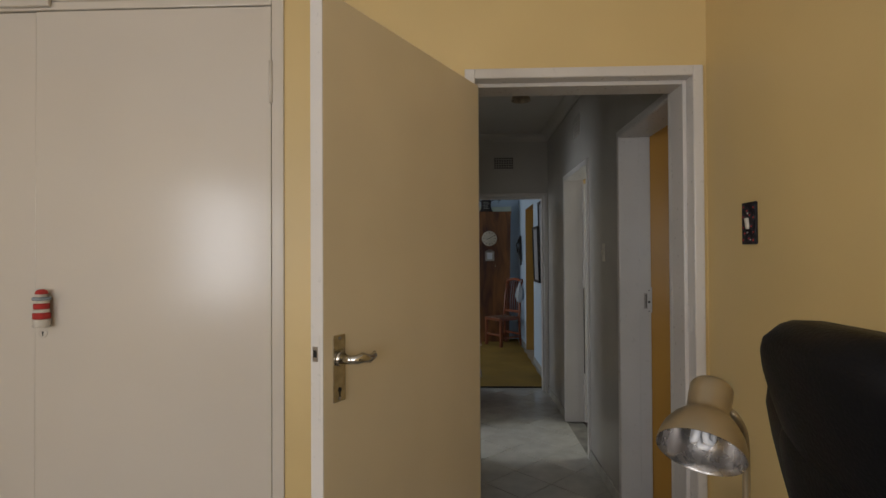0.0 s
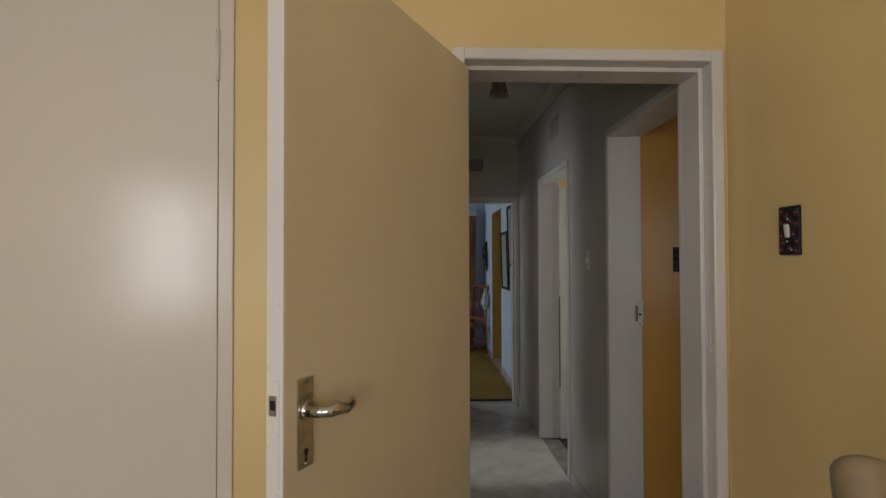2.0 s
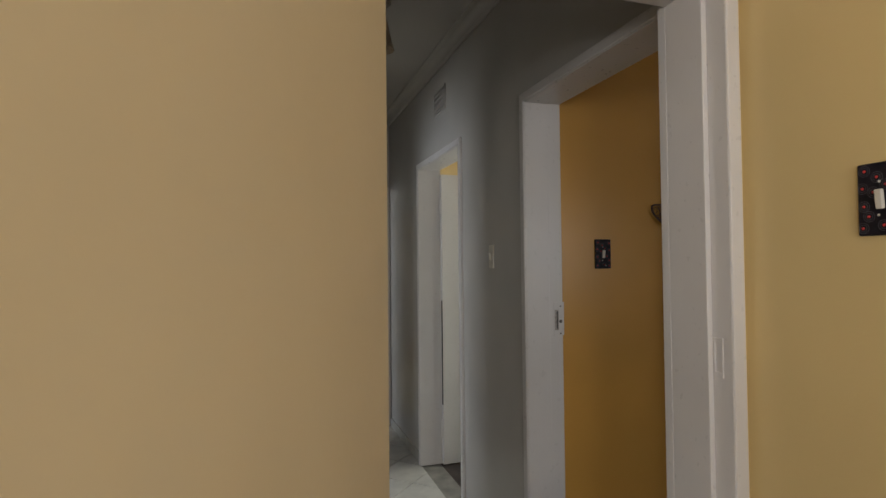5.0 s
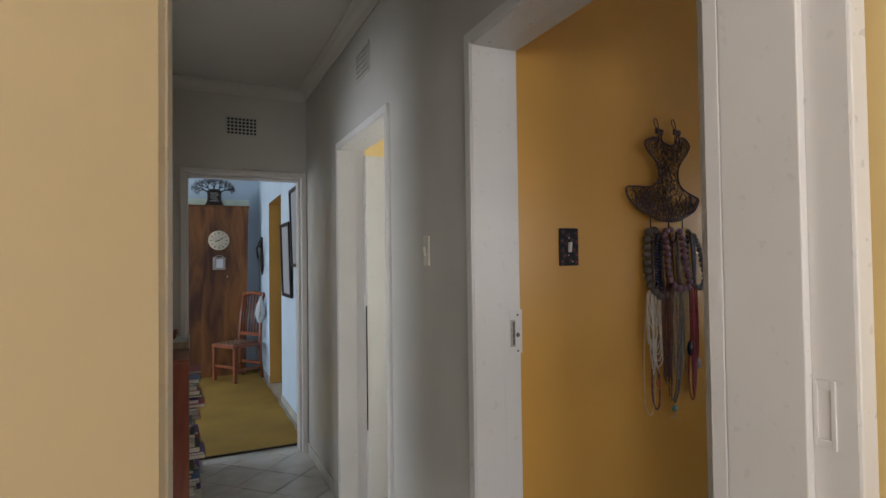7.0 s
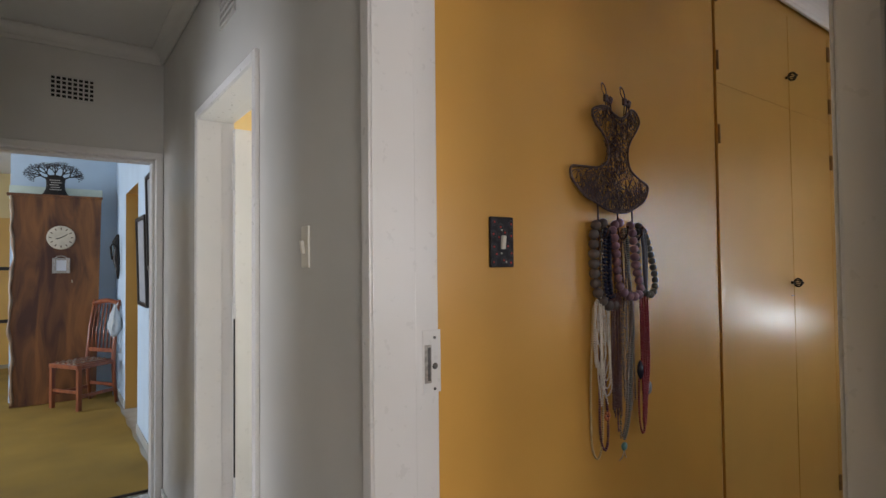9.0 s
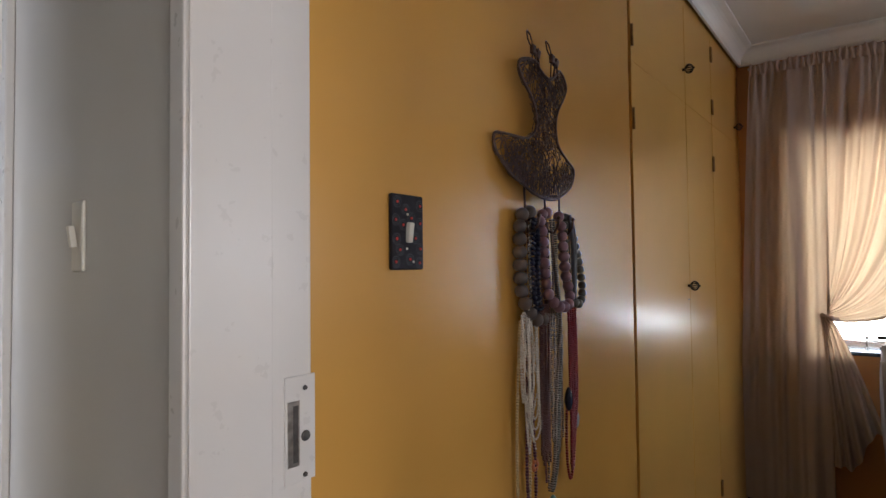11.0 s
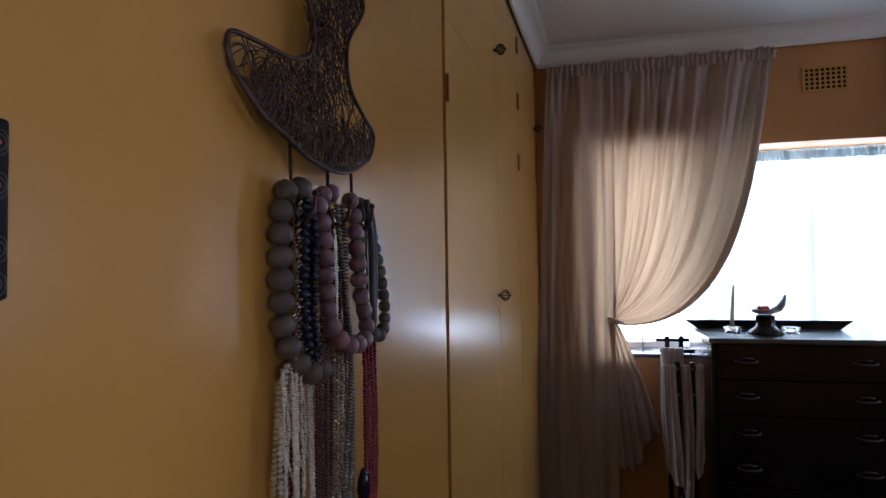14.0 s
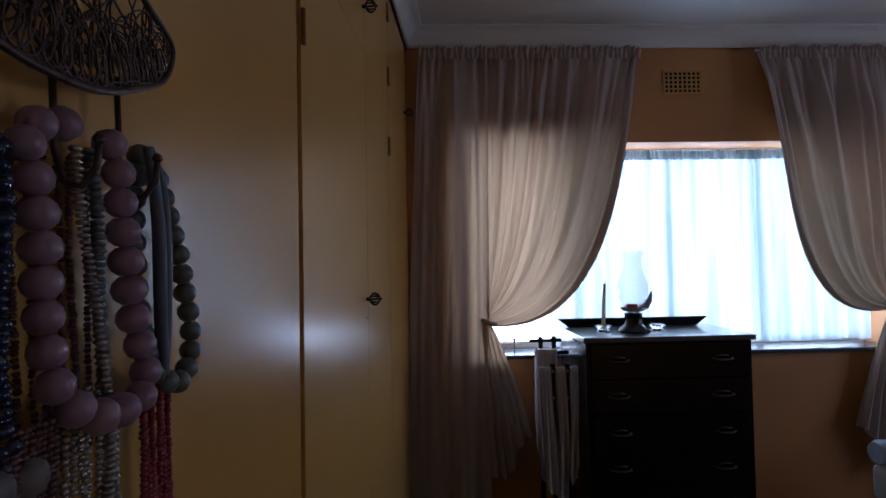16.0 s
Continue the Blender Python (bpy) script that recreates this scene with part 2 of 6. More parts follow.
def tube(bm, pts, r, n=8, closed=False):
    """A round rod along points; r may be one radius or one a point."""
    pts = [Vector(p) for p in pts]
    rad = r if isinstance(r, (list, tuple)) else [r] * len(pts)
    rings, up = [], None
    count = len(pts)
    for i, p in enumerate(pts):
        a = pts[(i - 1) % count] if (i or closed) else p
        b = pts[(i + 1) % count] if (i < count - 1 or closed) else p
        d = (b - a).normalized() if (b - a).length > 1e-9 else Vector((0, 0, 1))
        if up is None:
            up = Vector((0, 0, 1)) if abs(d.z) < 0.9 else Vector((1, 0, 0))
        side = d.cross(up)
        if side.length < 1e-6:
            side = d.orthogonal()
        side.normalize()
        up = side.cross(d).normalized()
        rings.append([bm.verts.new(p + (side * math.cos(2 * math.pi * k / n) + up * math.sin(2 * math.pi * k / n)) * rad[i]) for k in range(n)])
    for i in range(count if closed else count - 1):
        A, B = rings[i], rings[(i + 1) % count]
        for k in range(n):
            f = bm.faces.new((A[k], A[(k + 1) % n], B[(k + 1) % n], B[k]))
            f.smooth = True
    if not closed:
        bm.faces.new(rings[0][::-1])
        bm.faces.new(rings[-1])
    return bm


def lathe(bm, profile, n=24, m=None):
    """Turns (radius, height) pairs round the z axis."""
    rings = []
    for r, z in profile:
        ring = []
        for k in range(n):
            v = Vector((max(r, 0.0002) * math.cos(2 * math.pi * k / n), max(r, 0.0002) * math.sin(2 * math.pi * k / n), z))
            ring.append(bm.verts.new(m @ v if m else v))
        rings.append(ring)
    for A, B in zip(rings, rings[1:]):
        for k in range(n):
            bm.faces.new((A[k], A[(k + 1) % n], B[(k + 1) % n], B[k])).smooth = True
    return bm


def thing(name, place, label, category, group=""):
    """An empty at a thing's base."""
    ob = new(name)
    ob.empty_display_size = 0.05
    ob.matrix_world = place if isinstance(place, Matrix) else pose(*place)
    return tagged(ob, label, category, group)


def structure(name, bm, mat, label, category, mats=None):
    return tagged(part(name, bm, mat, mats=mats), label, category, kind="structure")


def wall(name, axis, at, thick, a0, a1, z1, holes, mats, label, m=None):
    """A wall along axis ('x' or 'y') whose low face is at 'at'; holes: (from, to, bottom, top). mats: (low face, high face, reveals)."""
    bm = bmesh.new()
    cuts = sorted({a0, a1, *[h[0] for h in holes], *[h[1] for h in holes]})
    for p, q in zip(cuts, cuts[1:]):
        mid = (p + q) / 2
        spans = [(0.0, z1)]
        for h in holes:
            if h[0] < mid < h[1]:
                spans = [(0.0, h[2]), (h[3], z1)]
        for s0, s1 in spans:
            if s1 - s0 > 0.001:
                if axis == "x":
                    box(bm, p, q, at, at + thick, s0, s1)
                else:
                    box(bm, at, at + thick, p, q, s0, s1)
    bmesh.ops.remove_doubles(bm, verts=bm.verts, dist=1e-5)
    i = 1 if axis == "x" else 0
    bmesh.ops.recalc_face_normals(bm, faces=bm.faces)
    for f in bm.faces:
        f.material_index = 0 if f.normal[i] < -0.9 else 1 if f.normal[i] > 0.9 else 2
    ob = structure(name, bm, None, label, "wall", mats=list(mats))
    if m:
        ob.matrix_world = m
    return ob


def slab_floor(name, x0, x1, y0, y1, z0, z1, mat, label, category="floor"):
    bm = bmesh.new()
    box(bm, x0, x1, y0, y1, z0, z1)
    return structure(name, bm, mat, label, category)


# ---- the large structure ----
CEIL, PASS_CEIL = 2.62, 2.67
wall("wall_study_north", "x", 1.95, 0.145, -2.75, 0.865, 2.75, [(0.013, 0.839, 0, 2.082), (-2.6, -0.66, 0, 2.62)], (M_YELLOW, M_GREY, M_YELLOW), "pale yellow painted plaster wall with a doorway")
wall("wall_study_east", "y", 0.865, 0.14, -2.4, 1.95, 2.75, [], (M_YELLOW, M_OCHRE, M_YELLOW), "pale yellow painted plaster wall")
wall("wall_study_south", "x", -2.4, 0.2, -2.75, 0.865, 2.75, [(-2.72, -2.12, 0.9, 2.2), (-1.55, 0.05, 0.9, 2.2)], (M_YELLOW, M_YELLOW, M_WHITE), "pale yellow wall with the study window")
# the opening is made up to let the west fill lamp in
wall("wall_study_west", "y", -2.9, 0.15, -2.4, 2.65, 2.75, [(-2.3, -1.4, 0.9, 2.2)], (M_YELLOW, M_YELLOW, M_WHITE), "pale yellow wall with an added unseen opening for light")
wall("wall_passage_east", "y", 0.865, 0.135, 1.95, 5.75, 2.75, [(2.158, 3.027, 0, 2.092), (3.778, 4.662, 0, 2.082)], (M_GREY, M_OCHRE, M_GREY), "glossy grey cream painted passage wall")
wall("wall_passage_west", "y", -0.28, 0.14, 2.095, 5.62, 2.75, [(3.84, 4.42, 0, 2.05)], (M_GREY, M_GREY, M_GREY), "glossy grey cream painted passage wall")
wall("wall_passage_end", "x", 5.62, 0.13, -3.2, 0.865, 2.75, [(0.023, 0.852, 0, 2.052)], (M_GREY, M_BLUE, M_GREY), "grey cream wall over the doorway at the passage's end")
wall("wall_lounge_east", "y", 0.915, 0.13, 5.75, 9.1, 2.75, [(7.2, 8.12, 0, 2.1)], (M_BLUE, M_YELLOW, M_OCHRE_DOOR), "pale blue painted wall with an ochre lined opening")
wall("wall_lounge_north", "x", 9.1, 0.14, -0.02, 1.045, 2.75, [], (M_BLUE, M_BLUE, M_BLUE), "pale blue painted wall behind the wood slab")
wall("wall_lounge_far", "x", 12.0, 0.14, -3.2, 1.045, 2.75, [], (M_YELLOW, M_BLUE, M_BLUE), "yellow painted wall far behind")
wall("wall_lounge_west", "y", -3.2, 0.14, 5.75, 12.0, 2.75, [(6.6, 9.0, 0.7, 2.2)], (M_BLUE, M_BLUE, M_WHITE), "pale blue wall with the lounge window")
wall("wall_lounge_back", "y", 0.905, 0.14, 9.24, 12.0, 2.75, [], (M_BLUE, M_BLUE, M_BLUE), "pale blue painted wall")
wall("wall_bedroom_north", "x", 3.03, 0.14, 1.0, 2.314, 2.75, [], (M_OCHRE, M_GREY, M_OCHRE), "glossy ochre painted bedroom wall")
wall("wall_bedroom_back", "x", 3.62, 0.12, 1.0, 4.6, 2.75, [], (M_OCHRE, M_GREY, M_OCHRE), "wall behind the built-in wardrobe")
wall("wall_bedroom_south", "x", -1.1, 0.14, 1.005, 4.9, 2.75, [(2.35, 3.75, 0.95, 2.05)], (M_OCHRE, M_ORANGE, M_ORANGE), "orange painted bedroom wall")
wall("wall_bedroom_window", "x", -0.25, 0.25, -4.3, 0.62, 2.75, [(-2.66, -0.40, 0.88, 2.02)], (M_WHITE, M_ORANGE, M_ORANGE), "orange painted wall with a wide window", m=WALL)
wall("wall_spare_east", "y", 3.0, 0.14, 3.74, 5.75, 2.75, [], (M_YELLOW, M_YELLOW, M_YELLOW), "plain wall of the next room")
wall("wall_spare_north", "x", 5.75, 0.14, 1.0, 3.14, 2.75, [], (M_YELLOW, M_YELLOW, M_YELLOW), "plain wall of the next room")
wall("wall_side_east", "y", 2.4, 0.14, 5.89, 9.3, 2.75, [], (M_YELLOW, M_YELLOW, M_YELLOW), "plain wall beyond the lounge opening")
wall("wall_side_north", "x", 9.3, 0.14, 1.05, 2.54, 2.75, [], (M_YELLOW, M_YELLOW, M_YELLOW), "plain wall beyond the lounge opening")

wall("wall_washroom_west", "y", -2.05, 0.14, 2.6, 5.62, 2.75, [(3.6, 4.6, 0.95, 2.05)], (M_WHITE, M_WHITE, M_WHITE), "white wall of the side room with its window")
wall("wall_washroom_south", "x", 2.66, 0.12, -2.0, -0.28, 2.75, [], (M_WHITE, M_WHITE, M_WHITE), "white wall of the side room")
slab_floor("floor_washroom", -2.05, -0.28, 2.66, 5.62, -0.1, 0.0, M_TILE, "pale floor of the side room")
slab_floor("ceiling_washroom", -2.05, -0.28, 2.66, 5.62, 2.75, 2.85, M_CEIL, "white ceiling of the side room", "ceiling")
slab_floor("floor_study", -2.9, 0.9, -2.4, 2.02, -0.1, -0.006, M_GROUT, "dull floor of the study")
slab_floor("floor_passage", -0.28, 1.0, 2.02, 5.68, -0.1, -0.006, M_GROUT, "grey grout bed of the tiled passage")
slab_floor("floor_lounge", -3.2, 2.54, 5.68, 12.1, -0.1, -0.006, M_TILE, "pale tiled lounge floor")
slab_floor("floor_bedroom", 1.0, 5.0, -1.1, 3.62, -0.1, 0.0, M_FLOOR_DARK, "dark carpeted bedroom floor")
slab_floor("floor_spare", 1.0, 3.14, 3.74, 5.68, -0.1, -0.004, M_FLOOR_DARK, "dark floor of the next room")
slab_floor("ceiling_study", -2.9, 0.93, -2.4, 2.02, 2.75, 2.85, M_CEIL, "white painted ceiling", "ceiling")
slab_floor("ceiling_passage", -0.28, 0.93, 2.02, 5.68, PASS_CEIL, 2.85, M_CEIL_DARKER, "darker white passage ceiling", "ceiling")
slab_floor("ceiling_lounge", -3.2, 2.54, 5.68, 12.1, 2.75, 2.85, M_CEIL, "white painted ceiling", "ceiling")
slab_floor("ceiling_bedroom", 0.93, 5.0, -1.1, 3.70, CEIL, 2.85, M_CEIL, "white painted bedroom ceiling", "ceiling")
slab_floor("ceiling_spare", 0.93, 3.14, 3.70, 5.68, 2.75, 2.85, M_CEIL, "white painted ceiling", "ceiling")


# ---- doors, frames, windows ----
def door_frame(name, label, w, h, depth, m, stop, side=0.036, proud=0.012, e=0.015):
    """A pressed door frame round an opening of w by h; local x across, y through the wall from its front face; stop: the deeper part between two y."""
    top = thing(name, m, label, "door frame")
    bm = bmesh.new()
    t = 0.028
    for x0, x1 in ((-t, 0.0), (w, w + t)):
        box(bm, x0, x1, -proud, depth + proud, 0, h + t)
    box(bm, 0, w, -proud, depth + proud, h, h + t)
    part("jamb", bm, M_WHITE, top)
    bm = bmesh.new()
    for x0, x1 in ((0.0005, e), (w - e, w - 0.0005)):
        box(bm, x0, x1, stop[0], stop[1], 0, h - 0.0005, 0.002)
    box(bm, e, w - e, stop[0], stop[1], h - e, h - 0.0005, 0.002)
    part("door_stop", bm, M_WHITE, top)
    for nm, y0, y1 in (("architrave", -proud - 0.004, 0.0), ("architrave", depth, depth + proud + 0.004)):
        bm = bmesh.new()
        for x0, x1 in ((-side, -0.001), (w + 0.001, w + side)):
            box(bm, x0, x1, y0, y1, 0, h + side, 0.003)
        box(bm, -0.001, w + 0.001, y0, y1, h + 0.001, h + side, 0.003)
        part(nm, bm, M_WHITE, top)
    return top


TO_EAST = Matrix(((0, 1, 0, 0), (1, 0, 0, 0), (0, 0, 1, 0), (0, 0, 0, 1)))
# study door frame, seen from the study
f1 = door_frame("door_frame", "white painted steel frame of the study doorway", 0.772, 2.055, 0.145, pose(0.04, 1.95, 0), (0.04, 0.157))
bm = bmesh.new()
for y0_, y1_, z0_, z1_ in ((0.012, 0.018, 1.146, 1.234), (0.034, 0.0395, 1.146, 1.234), (0.0181, 0.0339, 1.222, 1.234), (0.0181, 0.0339, 1.146, 1.158)):
    box(bm, 0.7695, 0.7725, y0_, y1_, z0_, z1_, 0.0008)
part("painted_catch", bm, M_WHITE, f1)
# made-up strip, sized to the camera's view, to hide a dark gap
bm = bmesh.new()
box(bm, 0.757, 0.800, 0.1575, 0.184, 0.0, 2.083, 0.002)
part("cover_strip", bm, M_WHITE, f1, "added white strip hiding the dark gap on the passage side")


def passage_frame(label, y0, w, h, depth=0.135):
    """A frame in the passage's east wall; x local runs north, y local east."""
    top = door_frame("door_frame", label, w, h, depth, Matrix.Identity(4), (-0.011, 0.095), e=0.004)
    for o in top.children:
        o.data.transform(TO_EAST)
        o.data.flip_normals()
    top.matrix_world = pose(0.865, y0, 0)
    return top


f2 = passage_frame("white painted steel frame of the bedroom doorway", 2.185, 0.815, 2.065, 0.141)
bm = bmesh.new()
box(bm, 0.113, 0.1605, 0.8132, 0.8152, 1.100, 1.238, 0.0008)
strike = part("strike_plate", bm, M_WHITE, f2, "white painted strike plate")
bm = bmesh.new()
box(bm, 0.117, 0.135, 0.8123, 0.8131, 1.122, 1.206)
part("catch_hole", bm, M_STEEL, strike, "steel edged catch hole")
# raised dark box stands in for the shade inside the slot
bm = bmesh.new()
box(bm, 0.125, 0.1325, 0.8117, 0.8122, 1.127, 1.200)
part("catch_slot", bm, M_STEEL_DARK, strike)
for x_, z_, r_ in ((0.145, 1.158, 0.0075), (0.144, 1.221, 0.0035), (0.144, 1.108, 0.0035)):
    bm = bmesh.new()
    tube(bm, [(x_, 0.8131, z_), (x_, 0.8108, z_)], [r_, r_ * 0.8], 10)
    part("screw", bm, M_STEEL_DARK, strike, "dark worn screw")
# made-up white strip brightens the dark wall sliver between the frames
bm = bmesh.new()
box(bm, -0.0158, -0.0005, -0.0725, -0.0365, 0.0, 2.10, 0.002)
part("cover_strip", bm, M_WHITE, f2, "added white strip hiding the dark sliver between the two frames")
f3 = passage_frame("white painted steel frame of the third doorway", 3.805, 0.83, 2.055)
f4 = door_frame("door_frame", "white painted frame of the lounge doorway", 0.775, 2.025, 0.13, pose(0.05, 5.62, 0), (0.04, 0.142))


# study door, standing open; hinged at the frame's left jamb
ang = math.degrees(math.atan2(1.205 - 1.938, -0.322 - 0.050))
leaf = thing("door_leaf", pose(0.052, 1.936, 0.0, 0, 0, ang), "flat cream painted door standing open with a chrome lever handle", "door")
bm = bmesh.new()
box(bm, 0.0, 0.82, -0.036, 0.0, 0.008, 2.03, 0.002)
part("leaf_panel", bm, M_CREAM, leaf)
bm = bmesh.new()
box(bm, 0.8195, 0.8225, -0.036, 0.0, 0.009, 2.029, 0.001)
part("leaf_edge", bm, M_WHITE, leaf, "white painted lock edge of the door")
bm = bmesh.new()
box(bm, 0.8222, 0.8236, -0.029, -0.008, 1.06, 1.24, 0.0005)
part("lock_face", bm, M_WHITE, leaf)
bm = bmesh.new()
box(bm, 0.8234, 0.8244, -0.029, -0.013, 1.180, 1.214, 0.0004)
latch = part("latch_plate", bm, M_STEEL, leaf, "worn steel latch plate")
bm = bmesh.new()
box(bm, 0.8245, 0.8252, -0.026, -0.016, 1.190, 1.206)
part("latch", bm, M_DARK, latch)
# handle: the lever points back towards the hinge
hx, hz = 0.769, 1.180


def lever_at(parent, x, z, face, way):
    bm = bmesh.new()
    box(bm, x - 0.021, x + 0.021, face, face + 0.004, z - 0.100, z + 0.056, 0.0018)
    p = part("handle_plate", bm, M_CHROME, parent, "worn chrome door handle plate")
    bm = bmesh.new()
    y = face
    tube(bm, [(x, y + 0.003, z), (x, y + 0.040, z), (x + way * 0.006, y + 0.050, z + 0.001), (x + way * 0.022, y + 0.054, z + 0.003), (x + way * 0.046, y + 0.055, z - 0.003), (x + way * 0.068, y + 0.053, z + 0.001), (x + way * 0.076, y + 0.048, z + 0.008)],
         [0.013, 0.010, 0.011, 0.0125, 0.010, 0.008, 0.004], 12)
    tube(bm, [(x, y + 0.003, z), (x, y + 0.012, z)], 0.017, 16)
    part("lever", bm, M_CHROME, p)
    bm = bmesh.new()
    tube(bm, [(x, y + 0.0040, z - 0.072), (x, y + 0.0050, z - 0.072)], 0.0055, 12)
    box(bm, x - 0.0022, x + 0.0022, y + 0.004, y + 0.005, z - 0.09, z - 0.072)
    part("keyhole", bm, M_DARK, p)
    for dz in (-0.092, 0.048):
        bm = bmesh.new()
        tube(bm, [(x, y + 0.003, z + dz), (x, y + 0.0055, z + dz)], 0.004, 10)
        part("screw", bm, M_STEEL, p)


lever_at(leaf, hx, hz, 0.0, -1)

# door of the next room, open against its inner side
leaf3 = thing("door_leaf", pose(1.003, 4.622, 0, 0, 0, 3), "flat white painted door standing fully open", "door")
bm = bmesh.new()
box(bm, 0.002, 0.80, -0.036, 0.0, 0.008, 2.02, 0.002)
part("leaf_panel", bm, M_WHITE, leaf3)
for z in (0.25, 1.15, 1.80):
    bm = bmesh.new()
    tube(bm, [(0.0, -0.02, z - 0.06), (0.0, -0.02, z + 0.06)], 0.008, 10)
    part("hinge", bm, M_WHITE, leaf3)
# dark strip paints the shade seen between jamb and open leaf
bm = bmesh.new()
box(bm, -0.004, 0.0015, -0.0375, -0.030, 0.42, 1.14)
part("edge_strip", bm, M_DARK, leaf3, "dark strip painting the shade of the hinge gap")


def round_knob(parent, m, mat=None, r=0.016):
    bm = bmesh.new()
    lathe(bm, [(0.0, 0.0), (0.010, 0.0), (0.007, 0.006), (0.006, 0.014), (r, 0.020), (r * 1.05, 0.026), (r * 0.7, 0.032), (0, 0.034)], 16, m)
    return part("knob", bm, mat or M_STEEL, parent)


# linen cupboard in the passage's west wall
linen = thing("linen_cupboard", pose(-0.14, 3.25, 0), "tall grey white painted flat door with a dark knob and frame", "cupboard")
bm = bmesh.new()
box(bm, -0.14, 0.019, 0.574, 0.588, 0.02, 2.028, 0.002)
box(bm, -0.14, -0.001, 1.172, 1.185, 0.0, 2.048)
box(bm, -0.14, -0.001, 0.589, 1.171, 2.032, 2.048)
box(bm, 0.0, 0.022, 0.0, 0.06, 0.02, 2.09, 0.003)
box(bm, 0.0, 0.022, 1.185, 1.225, 0.02, 2.09, 0.003)
box(bm, 0.0, 0.022, 0.06, 1.185, 2.03, 2.09, 0.003)
part("frame", bm, M_WHITE, linen)
bm = bmesh.new()
box(bm, 0.001, 0.019, 0.063, 0.572, 0.05, 2.028, 0.002)
d1 = part("cupboard_door", bm, M_GREY, linen)
round_knob(d1, pose(0.019, 0.485, 1.275, 0, 90, 0), M_BLACK, 0.024)

# built-in wardrobe in the study's wall
ward = thing("built_in_wardrobe", pose(-2.6, 1.95, 0), "built-in wardrobe with flat white gloss painted doors", "wardrobe")
bm = bmesh.new()
box(bm, 1.895, 1.94, -0.008, 0.10, 0, 2.62, 0.003)
box(bm, 0.0, 0.045, -0.008, 0.10, 0, 2.62, 0.003)
box(bm, 0.045, 1.895, -0.010, 0.10, 2.344, 2.375, 0.004)
box(bm, 0.045, 1.895, 0.0, 0.10, 0.0, 0.06)
part("frame", bm, M_CUPBOARD, ward)
bm = bmesh.new()
box(bm, 0.045, 1.895, 0.60, 0.615, 0.06, 2.62)
part("back_panel", bm, M_CUPBOARD, ward)
bm = bmesh.new()
box(bm, 0.045, 1.065, -0.03, -0.010, 2.352, 2.40, 0.006)
part("moulding", bm, M_CUPBOARD, ward)
for x0, x1, bend in ((1.0, 1.892, 0.0), (0.05, 0.995, 0.006)):
    bm = bmesh.new()
    box(bm, x0, x1, -0.004 + bend, 0.016 + bend, 0.065, 2.341, 0.002)
    dd = part("wardrobe_door", bm, M_CUPBOARD, ward)
    bm = bmesh.new()
    box(bm, x0, x1, -0.002 + bend, 0.016, 2.40 if x0 < 1 else 2.38, 2.615, 0.002)
    part("upper_door", bm, M_CUPBOARD, ward)
    for z in (0.35, 2.06):
        bm = bmesh.new()
        hx1 = x1 + 0.001 if x0 >= 1 else x0
        tube(bm, [(hx1, -0.008, z - 0.078), (hx1, -0.008, z + 0.078)], 0.007, 10)
        part("hinge", bm, M_CUPBOARD, dd)
bm = bmesh.new()
lathe(bm, [(0, 0), (0.016, 0), (0.016, 0.002), (0.014, 0.003), (0, 0.003)], 20, pose(1.032, -0.004, 1.137, 90, 0, 0))
part("keyhole_plate", bm, M_CUPBOARD, ward, "round keyhole plate")
bm = bmesh.new()
lathe(bm, [(0, 0.003), (0.004, 0.003), (0.004, 0.0035), (0, 0.0035)], 12, pose(1.032, -0.004, 1.141, 90, 0, 0))
box(bm, 1.0302, 1.0338, -0.0076, -0.0072, 1.128, 1.141)
part("keyhole", bm, M_DARK, ward)

# ochre wardrobe in the bedroom's north wall
bward = thing("built_in_wardrobe", pose(2.325, 3.041, 0), "tall built-in wardrobe painted glossy ochre with wire knobs", "wardrobe")
bm = bmesh.new()
box(bm, -0.0108, 0.0095, -0.004, 0.03, 0, 2.62, 0.003)
box(bm, 1.66, 1.80, -0.002, 0.03, 0, 2.62, 0.003)
box(bm, 0.01, 1.66, 0.009, 0.03, 2.04, 2.07)
box(bm, 0.01, 1.66, 0.0, 0.03, 2.48, 2.62)
box(bm, 0.03, 1.66, 0.002, 0.03, 0.0, 0.07)
part("frame", bm, M_OCHRE_DOOR, bward)
bm = bmesh.new()
box(bm, 0.03, 1.66, 0.5, 0.51, 0.07, 2.48)
part("back_panel", bm, M_DARK, bward)


def wire_knob(parent, x, z):
    """A cage of wire on a stem."""
    bm = bmesh.new()
    tube(bm, [(x, 0, z), (x, -0.022, z)], 0.006, 8)
    for k in range(6):
        a = math.pi * k / 6
        pts = []
        for j in range(14):
            b = 2 * math.pi * j / 14
            pts.append((x + 0.019 * math.sin(b) * math.cos(a), -0.038 - 0.016 * math.cos(b), z + 0.019 * math.sin(b) * math.sin(a)))
        tube(bm, pts, 0.0019, 5, closed=True)
    tube(bm, [(x, -0.052, z), (x, -0.060, z)], 0.004, 6)
    part("wire_knob", bm, M_BLACK, parent, "dark wire cage knob")


xs = [0.012, 0.655, 1.11, 1.66]
